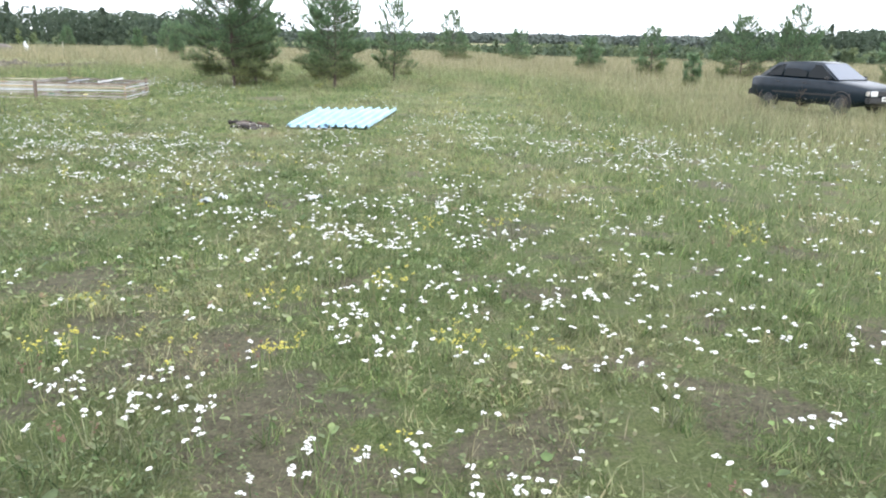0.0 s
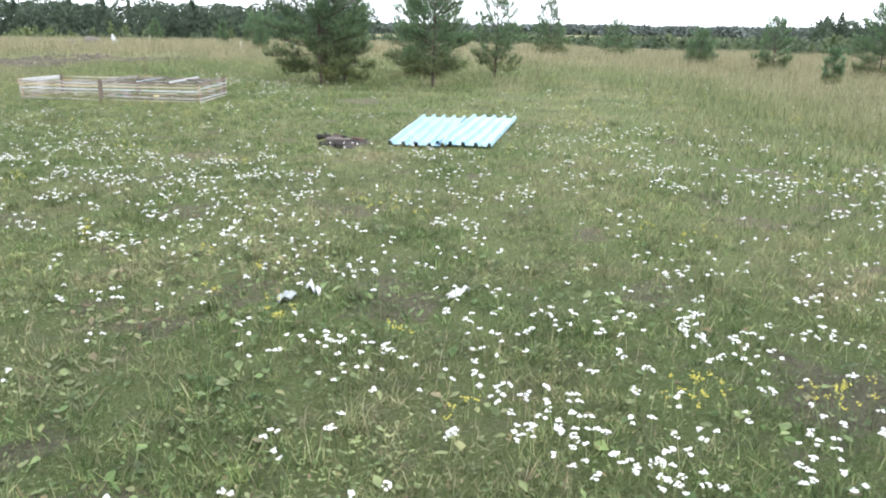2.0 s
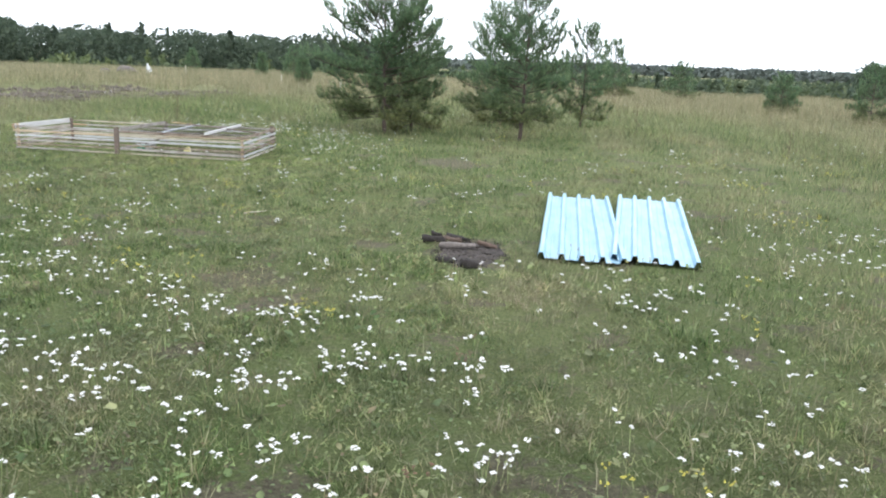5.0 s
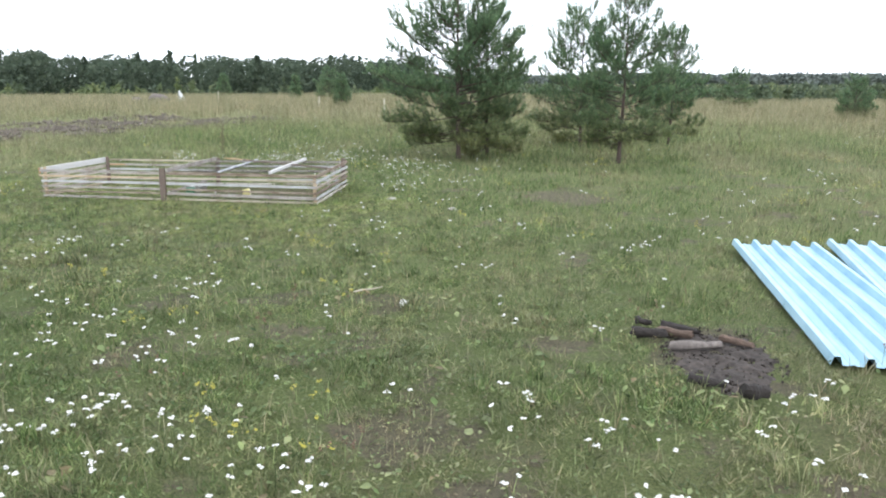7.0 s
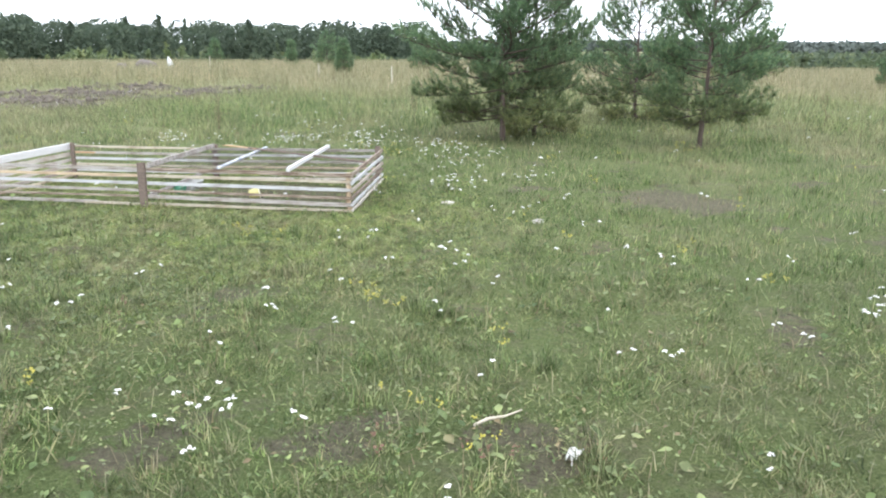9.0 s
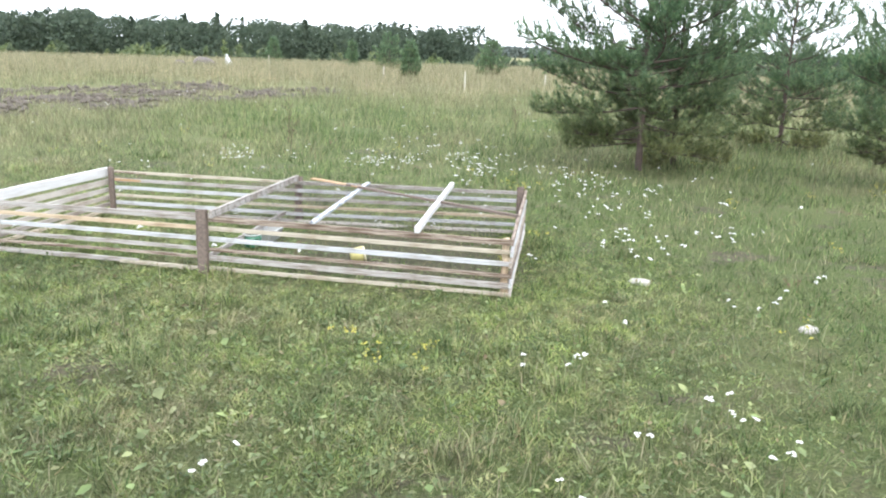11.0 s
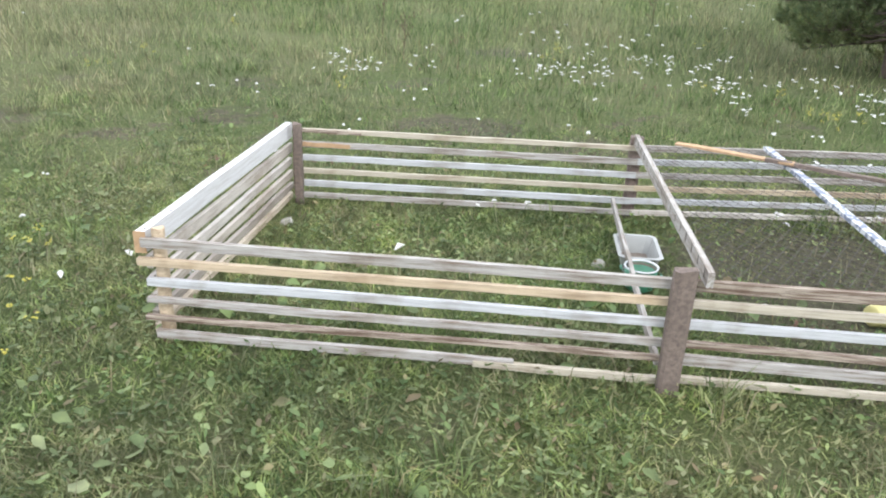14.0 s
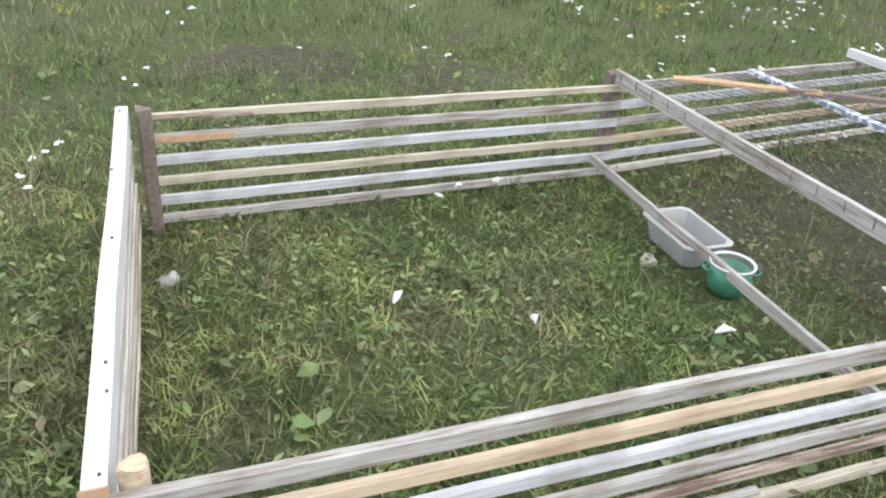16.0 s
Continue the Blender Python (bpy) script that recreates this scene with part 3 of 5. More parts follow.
rng = np.random.RandomState(5)
near_wood = belt(640, -100, -10, 205, 70, 10.7, 0.17, 0.10, 0.03, rng, 0.42)
tagged(new("woods", clump_mesh("woods", near_wood, 380, 0.92, rng, forest_mat)), "dark mixed woodland edge beyond the meadow", "woods", kind="stuff")
right_wood = belt(250, 21.5, 75, 230, 60, 7.4, 0.22, 0.15, 0.03, rng, 0.46)
tagged(new("woods", clump_mesh("woods", right_wood, 330, 0.9, rng, forest_mat)), "dark woodland edge behind the parked car", "woods", kind="stuff")
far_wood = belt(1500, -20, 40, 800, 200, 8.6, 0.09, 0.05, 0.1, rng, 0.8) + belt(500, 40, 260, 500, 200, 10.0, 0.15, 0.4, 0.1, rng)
tagged(new("woods", clump_mesh("woods", far_wood, 60, 4.6, rng, far_mat)), "long forest line on the horizon, tinted blue-green for haze", "woods", kind="stuff")
shrubs = belt(330, -75, -8, 95, 100, 2.2, 0.4, 0.5, 0.9, rng) + belt(380, -5, 55, 75, 100, 1.7, 0.4, 0.25, 0.6, rng, 0.5) + belt(900, -17, 58, 140, 70, 2.5, 0.25, 0.08, 0.45, rng, 0.6)
tagged(new("shrubs", clump_mesh("shrubs", shrubs, 85, 0.6, rng, forest_mat)), "light green young trees and shrubs before the woods", "shrubs", kind="stuff")


# ---- the slatted pen ----
PEN = pose(0.047, -0.224, 0, 0, 0, 2.66)


def in_pen(x, y, z=0.0):
    """A place given in the pen's own frame, in the world."""
    return tuple(PEN @ Vector((x, y, z)))


pen = thing("slatted_pen", (0.047, -0.224, 0), "low open pen of sawn slats and bark posts on grass", "pen", turn=2.66)


def slat(a, b, tall, thick, mat=board_mat, name="slat", label="", seed=0, wane=0.12, level=0.0):
    """A sawn slat from a to b (its middle line), with wavering edges; local x runs along it."""
    r = random.Random(seed)
    a, b = Vector(a), Vector(b)
    ln = (b - a).length
    n = 6
    bm = bmesh.new()
    rings = []
    for i in range(n + 1):
        x = ln * i / n
        e1, e2 = 1 - wane * r.random(), 1 - wane * r.random()
        bow = (r.random() - 0.5) * 0.006
        ring = [bm.verts.new((x, s * thick / 2 + bow, (tall / 2) * (e1 if k > 0 else -e2))) for s, k in ((-1, -1), (1, -1), (1, 1), (-1, 1))]
        rings.append(ring)
    for p, q in zip(rings, rings[1:]):
        for k in range(4):
            bm.faces.new((p[k], p[(k + 1) % 4], q[(k + 1) % 4], q[k]))
    bm.faces.new(rings[0][::-1])
    bm.faces.new(rings[-1])
    ob = part(name, bm, mat, pen, label)
    ex = (b - a).normalized()
    ey = Vector((0, 0, 1)).cross(ex).normalized()
    ez = ex.cross(ey)
    ob.matrix_local = Matrix.Translation(a) @ Matrix((ex, ey, ez)).transposed().to_4x4() @ pose(0, 0, 0, level, 0, 0)
    return ob


def post(x, y, low, high, wide, deep, seed, mat=post_mat, label="", lean=(0, 0)):
    r = random.Random(seed)
    bm = bmesh.new()
    rings = []
    for i in range(6):
        f = i / 5
        z = low + (high - low) * f
        rings.append([bm.verts.new((x + lean[0] * f + sx * wide / 2 * (0.86 + 0.2 * r.random()), y + lean[1] * f + sy * deep / 2 * (0.86 + 0.2 * r.random()), z + (0.012 * r.random() if i == 5 else 0)))
                      for sx, sy in ((-1, -0.7), (-0.6, -1), (0.6, -1), (1, -0.7), (1, 0.8), (-1, 0.8))])
    for p, q in zip(rings, rings[1:]):
        for k in range(6):
            bm.faces.new((p[k], p[(k + 1) % 6], q[(k + 1) % 6], q[k]))
    bm.faces.new(rings[0][::-1])
    bm.faces.new(rings[-1])
    return part("post", bm, mat, pen, label)


def round_post(x, y, low, high, radius, seed, mat, label):
    """A thin unsawn pole with a cut top."""
    r = random.Random(seed)
    bm = bmesh.new()
    rings = []
    for i in range(7):
        z = low + (high - low) * i / 6
        w = radius * (1.04 - 0.08 * i / 6) * (0.96 + 0.08 * r.random())
        rings.append([bm.verts.new((x + w * math.cos(6.2832 * k / 12) + 0.003 * math.sin(2 * i), y + w * math.sin(6.2832 * k / 12) * 0.92, z + (0.006 * math.sin(k) if i == 6 else 0))) for k in range(12)])
    for p, q in zip(rings, rings[1:]):
        for k in range(12):
            bm.faces.new((p[k], p[(k + 1) % 12], q[(k + 1) % 12], q[k]))
    bm.faces.new(rings[0][::-1])
    top = bm.faces.new(rings[-1])
    bmesh.ops.bevel(bm, geom=list(top.edges), offset=0.003, segments=2, affect="EDGES")
    return part("post", bm, mat, pen, label)


FL, FM, FR = (-1.785, 0.0), (0.0, -0.045), (2.150, 0.0)
BL, BM, BR = (-1.720, 1.575), (0.055, 1.645), (2.075, 1.875)
round_post(FL[0] + 0.018, FL[1] + 0.032, -0.02, 0.440, 0.024, 1, tan_mat, "thin tan corner pole with a pale cut top")
post(FM[0], FM[1], -0.05, 0.455, 0.075, 0.05, 2, post_mat, "grey bark-covered post")
round_post(FR[0] - 0.035, FR[1] + 0.032, -0.02, 0.40, 0.026, 3, tan_mat, "thin tan corner pole")
post(BL[0] + 0.03, BL[1] - 0.035, -0.03, 0.435, 0.046, 0.045, 4, post_mat, "dark bark-covered post")
post(BM[0] + 0.01, BM[1] + 0.042, -0.03, 0.435, 0.065, 0.05, 5, post_mat, "red-brown bark post")
post(BR[0] - 0.02, BR[1] - 0.04, -0.03, 0.44, 0.065, 0.05, 6, post_mat, "dark bark-covered post")
levels = [0.392, 0.320, 0.248, 0.175, 0.106, 0.040]
for i, z in enumerate(levels):
    out = (-0.012, -0.03, 0.0, -0.01, -0.02, 0.012)[i]
    up = (0.0, 0.004, 0.0, -0.004, 0.006, -0.006)[i]
    tall = (0.036, 0.028, 0.030, 0.028, 0.022, 0.032)[i]
    if i == 5:
        slat((-0.66, -0.012, z - 0.004), (FM[0] - 0.01, -0.008, z - 0.012), 0.028, 0.02, cream_mat, seed=19, wane=0.3)
    slat((FL[0] - 0.02 + out, -0.004, z + 0.006), (FM[0] - 0.01, -0.004, z + up) if i < 5 else (-0.52, -0.004, z + 0.002), tall, 0.02, (streaked_mat, tan_mat, pale_mat, streaked_mat, barky_mat, streaked_mat)[i], seed=20 + i, wane=0.35 if i in (3, 4) else 0.12)
    slat((FM[0] + 0.01, -0.004, z + up), (FR[0] + 0.01 + out * 0.5, 0.0, z - 0.012 + (0, 0.006, -0.004, -0.012, -0.012, -0.006)[i]), (0.040, 0.028, 0.032, 0.026, 0.040, 0.030)[i], 0.02, (barky_mat, cream_mat, pale_mat, barky_mat, streaked_mat, cream_mat)[i], seed=30 + i, wane=0.3 if i in (3, 5) else 0.12)
    slat((BL[0] + 0.01, BL[1], z + 0.005), (BM[0] + 0.02, BM[1], z), (0.030, 0.032, 0.030, 0.026, 0.032, 0.028)[i], 0.02, (cream_mat, streaked_mat, pale_mat, cream_mat, pale_mat, streaked_mat)[i], seed=40 + i, wane=0.5 if i == 0 else 0.12)
    slat((BM[0] + 0.02, BM[1] + 0.004, z), (BR[0] + 0.03, BR[1], z - 0.004), (0.032, 0.032, 0.030, 0.028, 0.030, 0.028)[i], 0.02, (streaked_mat, pale_mat, streaked_mat, board_mat, pale_mat, board_mat)[i], seed=50 + i)
# left end: a thick pale board above four laths
slat((FL[0] - 0.038, 0.006, 0.394), (BL[0] - 0.030, BL[1] + 0.02, 0.392), 0.078, 0.036, white_mat, "board", "thick pale planed board with an orange end", 60, 0.03)
slat((FL[0] - 0.038, 0.001, 0.394), (FL[0] - 0.038, 0.005, 0.394), 0.080, 0.038, orange_mat, "board_end", "orange sawn end grain", 61, 0.02)
for i, z in enumerate((0.300, 0.226, 0.156, 0.090, 0.036)):
    slat((FL[0] - 0.034, 0.05, z), (BL[0] - 0.024, BL[1] + 0.01, z), (0.05, 0.04, 0.038, 0.036, 0.03)[i], 0.02, seed=62 + i)
for y in (0.03, 0.22, 0.30, 0.75, 1.12, 1.55):
    bm = bmesh.new()
    bmesh.ops.create_cone(bm, cap_ends=True, segments=8, radius1=0.0035, radius2=0.003, depth=0.004, matrix=pose(FL[0] - 0.032 + 0.055 * y / 1.6 + 0.008 * math.sin(9 * y), y, 0.4335))
    part("nail", bm, net_mat, pen, "rusty nail head")
# right end
for i, z in enumerate((0.392, 0.312, 0.236, 0.164, 0.098, 0.036)):
    slat((FR[0] + 0.006, -0.02, z - 0.01), (BR[0] + 0.024, BR[1] + 0.02, z), (0.045, 0.034, 0.032, 0.032, 0.030, 0.03)[i], 0.02, (barky_mat, pale_mat, board_mat, dark_mat, pale_mat, board_mat)[i], seed=70 + i)
# bars laid across the top, and the low divider
slat((0.075, -0.065, 0.436), (0.060, 1.68, 0.430), 0.054, 0.022, streaked_mat, "crossbar", "pale sawn crossbar with a bark edge", 80, 0.06)
slat((0.80, -0.03, 0.424), (0.72, 1.68, 0.424), 0.018, 0.036, print_mat, "crossbar", "white lath with blue print", 81, 0.03)
slat((1.53, -0.06, 0.430), (1.44, 1.86, 0.430), 0.038, 0.034, white_mat, "crossbar", "pale sawn crossbar", 82, 0.06)
slat((-0.035, 0.015, 0.085), (-0.035, 1.61, 0.118), 0.036, 0.016, streaked_mat, seed=83)
slat((0.24, 1.56, 0.452), (0.74, 1.31, 0.452), 0.014, 0.045, orange_mat, "lath", "split lath of bright orange wood", 84, 0.5)
slat((0.62, 1.36, 0.452), (2.13, 0.70, 0.418), 0.022, 0.030, post_mat, "lath", "thin bark-covered lath", 85, 0.4)

# bark left on the ends of two back slats
slat((BL[0] + 0.03, BL[1] - 0.012, 0.400), (BL[0] + 0.36, BL[1] + 0.002, 0.396), 0.022, 0.012, barky_mat, "bark_strip", "strip of brown bark", 90, 0.5)
slat((BL[0] + 0.03, BL[1] - 0.012, 0.326), (BL[0] + 0.30, BL[1] + 0.002, 0.324), 0.028, 0.012, orange_mat, "bark_strip", "orange-brown inner bark", 91, 0.4)

# wire ends bent round the crossbar
for i in range(17):
    f = (i + 0.5) / 17
    x, y = 0.075 + (0.060 - 0.075) * f, -0.065 + 1.745 * f
    h = 0.4345 - 0.006 * f
    wv, wf = [], []
    loop = [Vector((x + 0.03, y + 0.012, h - 0.026)), Vector((x + 0.0135, y + 0.006, h - 0.012)), Vector((x + 0.0125, y, h + 0.0265)), Vector((x - 0.0125, y - 0.004, h + 0.0265)), Vector((x - 0.0135, y - 0.008, h - 0.006))]
    tube(wv, wf, loop, [0.0016] * 5, 4)
    tie = new("wire_tie", mesh_of("wire_tie", [tuple(v) for v in wv], wf, net_mat))
    tie.parent = pen
    tagged(tie, "rusty wire end bent over the crossbar")

# slack wire net over one half
nv, nf = [], []
cell = 0.052


def sag(u, v):
    x = 0.07 + u * 2.03
    y = 0.02 + v * (1.62 + 0.2 * u)
    return Vector((x - 0.04 * v * u, y, 0.408 - 0.035 * math.sin(3.1416 * v) * abs(math.sin(3.1416 * 2.7 * u)) + 0.004 * math.sin(37 * u + 23 * v)))


cols, rows_n = int(2.04 / cell), int(1.78 / (cell * 0.87))
for j in range(rows_n):
    for i in range(cols):
        off = 0.5 * (j % 2)
        a = sag((i + off) / (cols + 0.5), j / rows_n)
        for di, dj in ((-0.5, 1), (0.5, 1)):
            u2 = (i + off + di) / (cols + 0.5)
            if 0 <= u2 <= 1:
                tube(nv, nf, [a, sag(u2, (j + dj) / rows_n)], [0.0013, 0.0013], 3)
nm = mesh_of("net", [tuple(v) for v in nv], nf, net_mat)
new("net", nm).parent = pen
tagged(pen.children[-1], "slack rusty wire netting")


# ---- things in the pen ----
def lathe(profile, steps=28, cap=True):
    """A turned body from (radius, height) pairs."""
    bm = bmesh.new()
    rings = [[bm.verts.new((r * math.cos(6.2832 * k / steps), r * math.sin(6.2832 * k / steps), z)) for k in range(steps)] for r, z in profile]
    for p, q in zip(rings, rings[1:]):
        for k in range(steps):
            bm.faces.new((p[k], p[(k + 1) % steps], q[(k + 1) % steps], q[k]))
    if cap:
        bm.faces.new(rings[0][::-1])
        bm.faces.new(rings[-1])
    return bm


bowl = thing("cooking_pot", in_pen(0.012, 0.775, 0.004), "small green enamel pot with a white rim on the trodden grass", "pot")
part("body", lathe([(0.050, 0.0), (0.060, 0.008), (0.067, 0.040), (0.069, 0.098), (0.066, 0.098), (0.058, 0.05)]), enamel_mat, bowl, smooth=True)
part("inside", lathe([(0.067, 0.100), (0.064, 0.090), (0.062, 0.052), (0.04, 0.046), (0.002, 0.046)], 28, False), inside_mat, bowl, "grey-brown inside with scraps of feed", True)
part("rim", lathe([(0.067, 0.096), (0.073, 0.100), (0.075, 0.106), (0.070, 0.108), (0.065, 0.102)], 28, False), rim_mat, bowl, "white enamel rim", True)
for a in (-25, 155):
    hv, hf = [], []
    tube(hv, hf, [Vector((0.067 * math.cos(radians(a + d)) * k, 0.067 * math.sin(radians(a + d)) * k, 0.080)) for d, k in ((-22, 1), (-18, 1.25), (0, 1.38), (18, 1.25), (22, 1))], [0.006] * 5, 6)
    new("handle", mesh_of("handle", [tuple(v) for v in hv], hf, enamel_mat)).parent = bowl

tray = thing("plastic_tray", in_pen(0.031, 1.043, 0.004), "cloudy plastic food tray with brown dregs on trodden grass", "tray", turn=2)
bm = bmesh.new()
W, L, H, T = 0.088, 0.137, 0.085, 0.004
loops = []
for w, l, z in ((W * 0.78, L * 0.86, 0.0), (W, L, H), (W + 0.012, L + 0.012, H), (W + 0.012, L + 0.012, H + 0.004), (W - T, L - T, H + 0.004), (W * 0.78 - T, L * 0.86 - T, 0.006)):
    c = 0.022
    loops.append([bm.verts.new((sx, sy, z)) for sx, sy in ((-w + c, -l), (w - c, -l), (w, -l + c), (w, l - c), (w - c, l), (-w + c, l), (-w, l - c), (-w, -l + c))])
for p, q in zip(loops, loops[1:]):
    for k in range(8):
        bm.faces.new((p[k], p[(k + 1) % 8], q[(k + 1) % 8], q[k]))
bm.faces.new(loops[0][::-1])
bm.faces.new(loops[-1])
part("tray_body", bm, tray_mat, tray)
bm = bmesh.new()
bmesh.ops.create_grid(bm, x_segments=12, y_segments=16, size=1)
for v in bm.verts:
    v.co = Vector((v.co.x * (W * 0.78 - 0.006), v.co.y * (L * 0.84 - 0.006), 0.010 + 0.003 * math.sin(9 * v.co.x + 5 * v.co.y) * math.sin(7 * v.co.y)))
part("dregs", bm, inside_mat, tray, "wet brown dregs of feed", True)

tub = thing("yellow_tub", in_pen(0.937, 0.58, 0.0), "crumpled yellow plastic tub lying on the ground", "tub", turn=24)
b2 = lathe([(0.038, 0.0), (0.046, 0.006), (0.052, 0.05), (0.060, 0.095), (0.056, 0.097)], 16)
bmesh.ops.transform(b2, matrix=pose(-0.05, 0, 0.055, 0, 84, 0), verts=b2.verts)
for v in b2.verts:
    v.co.z = max(0.002, v.co.z + 0.006 * math.sin(70 * v.co.x + 40 * v.co.y))
part("body", b2, tub_mat, tub, smooth=True)
b2 = lathe([(0.02, 0.0), (0.058, 0.0), (0.062, 0.004), (0.062, 0.012), (0.02, 0.012)], 16)
bmesh.ops.transform(b2, matrix=pose(0.052, 0.004, 0.060, 0, 80, 0), verts=b2.verts)
part("lid", b2, lid_mat, tub, "pale yellow lid")


def lump(name, at, size, mat, label, category, seed, group=""):
    bm = bmesh.new()
    bmesh.ops.create_icosphere(bm, subdivisions=2, radius=1)
    r = random.Random(seed)
    ph = [r.uniform(0, 6) for _ in range(3)]
    for v in bm.verts:
        k = 1 + 0.18 * math.sin(3 * v.co.x + ph[0]) + 0.14 * math.sin(4 * v.co.y + ph[1])
        v.co = Vector((v.co.x * size[0] * k, v.co.y * size[1] * k, max(-0.2, v.co.z) * size[2] * k))
    ob = part(name, bm, mat, None, label, True)
    ob.matrix_world = pose(at[0], at[1], float(ground_z(at[0], at[1])) + size[2] * 0.15, 0, 0, r.uniform(0, 180))
    return tagged(ob, category=category, group=group)


lump("stone", (-1.68, 0.93), (0.035, 0.03, 0.03), stone_mat, "small pale stone by the slats in the pen", "stone", 3, "stones")
lump("stone", (-0.14, 0.76), (0.04, 0.03, 0.025), stone_mat, "small pale stone on trodden grass", "stone", 4, "stones")
lump("stone", (3.05, 0.55), (0.08, 0.06, 0.03), stone_mat, "flat pale stone in the grass", "stone", 5, "stones")
lump("stone", (4.05, -0.2), (0.06, 0.05, 0.04), stone_mat, "small pale stone in the grass", "stone", 6, "stones")


# ---- corrugated sheets ----
def roofing_sheet(corner, turn, ridges, pitch, length, label, tilt=0.0):
    """Trapezoid-ridged steel sheet; local y runs along the ridges."""
    xs = []
    for i in range(ridges):
        x0 = i * pitch
        xs += [(x0, 0.0), (x0 + 0.016, 0.052), (x0 + 0.050, 0.052), (x0 + 0.066, 0.0)]
        if i < ridges - 1:
            xs += [(x0 + 0.066 + (pitch - 0.066) * 0.35, 0.0), (x0 + 0.066 + (pitch - 0.066) * 0.42, 0.006), (x0 + 0.066 + (pitch - 0.066) * 0.58, 0.006), (x0 + 0.066 + (pitch - 0.066) * 0.65, 0.0)]
    bm = bmesh.new()
    n = 12
    for lift in (0.0, -0.0025):
        grid = []
        for j in range(n + 1):
            y = length * j / n
            wob = 0.005 * math.sin(2.1 * y + turn) + 0.002 * math.sin(5.3 * y)
            grid.append([bm.verts.new((x + 0.0015 * math.sin(3 * y + x * 9), y, z + lift + wob * math.sin(3.1 * x + 0.5))) for x, z in xs])
        for p, q in zip(grid, grid[1:]):
            for k in range(len(xs) - 1):
                bm.faces.new((p[k], p[k + 1], q[k + 1], q[k]))
    x, y = corner
    ob = part("roofing_sheet", bm, zinc_mat, None, label)
    ob.matrix_world = pose(x, y, float(ground_z(x, y)) + 0.030, tilt, 0.3, turn)
    return tagged(ob, category="metal sheet", group="sheets lying in the meadow")


roofing_sheet((7.16, -5.52), -0.7, 5, 0.185, 3.48, "pale blue ribbed steel roofing sheet lying on the grass", 0.35)
roofing_sheet((7.82, -5.42), -5.0, 5, 0.185, 3.50, "pale blue ribbed steel sheet overlapping another on the grass", 0.55).location.z += 0.014


# ---- old fireplace ----
bm = bmesh.new()
bmesh.ops.create_grid(bm, x_segments=44, y_segments=44, size=1)
for v in bm.verts:
    r, a = max(abs(v.co.x), abs(v.co.y)), math.atan2(v.co.y, v.co.x)
    rr = r * (0.42 + 0.03 * math.sin(3 * a) + 0.03 * math.sin(7 * a + 1) + 0.02 * math.sin(17 * a))
    x, y = 6.55 + rr * math.cos(a) * 0.86, -5.50 + rr * math.sin(a) * 1.5
    v.co = Vector((x, y, float(ground_z(x, y)) + 0.010 + 0.016 * math.sin(19 * x) * math.sin(23 * y) * (1 - r) + 0.008 * math.sin(47 * x + 3) * math.sin(53 * y) - 0.10 * max(0, r - 0.72)))
tagged(part("ash_patch", bm, ash_mat, None, "bare patch of dark ash and soil from an old fire", True), category="ash")


def log(a, b, r0, mat, label, seed):
    rnd = random.Random(seed)
    a, b = Vector((*a, 0)), Vector((*b, 0))
    a.z, b.z = float(ground_z(a.x, a.y)) + r0 + 0.012, float(ground_z(b.x, b.y)) + r0 + 0.012
    bm = bmesh.new()
    d = (b - a).normalized()
    u = Vector((0, 0, 1))
    w = d.cross(u)
    rings = []
    ph = [rnd.uniform(0, 6) for _ in range(4)]
    for i in range(12):
        f = i / 11
        p = a.lerp(b, f) + Vector((0, 0, 0.006 * math.sin(3 * f + ph[0]))) + w * 0.35 * r0 * math.sin(4 * f + ph[1])
        thick = r0 * (0.98 - 0.30 * f) * (1 + 0.10 * math.sin(9 * f + ph[2]))
        rings.append([bm.verts.new(p + (math.cos(6.2832 * k / 12) * u + math.sin(6.2832 * k / 12) * w) * thick * (0.84 + 0.14 * math.sin(2 * 6.2832 * k / 12 + ph[3] + 2 * f) + 0.12 * rnd.random())
                                   + d * (0.022 * rnd.uniform(-1, 1) if i in (0, 11) else 0)) for k in range(12)])
    for p, q in zip(rings, rings[1:]):
        for k in range(12):
            bm.faces.new((p[k], p[(k + 1) % 12], q[(k + 1) % 12], q[k]))
    bm.faces.new(rings[0][::-1])
    bm.faces.new(rings[-1])
    tagged(part("log", bm, mat, None, label), category="log", group="logs in the old fireplace")


log((6.26, -5.445), (6.56, -5.335), 0.031, log_mat, "short grey log with a pale cut end on ash", 1)
log((6.04, -5.165), (6.25, -5.195), 0.040, char_mat, "charred log at the edge of the ash", 2)
log((6.25, -4.985), (6.48, -5.075), 0.034, char_mat, "blackened log among grass", 3)
log((6.60, -5.205), (6.755, -5.30), 0.026, brown_log_mat, "thin brown log on ash", 4)
log((6.215, -5.085), (6.41, -5.185), 0.037, brown_log_mat, "split brown log leaning on charred wood", 5)
log((6.29, -6.00), (6.47, -6.075), 0.030, char_mat, "charred log at the rim of the ash", 6)
log((6.545, -6.19), (6.66, -6.175), 0.050, char_mat, "charred stub at the rim of the ash", 7)
log((6.09, -4.885), (6.17, -4.895), 0.034, char_mat, "blackened stub among grass", 8)

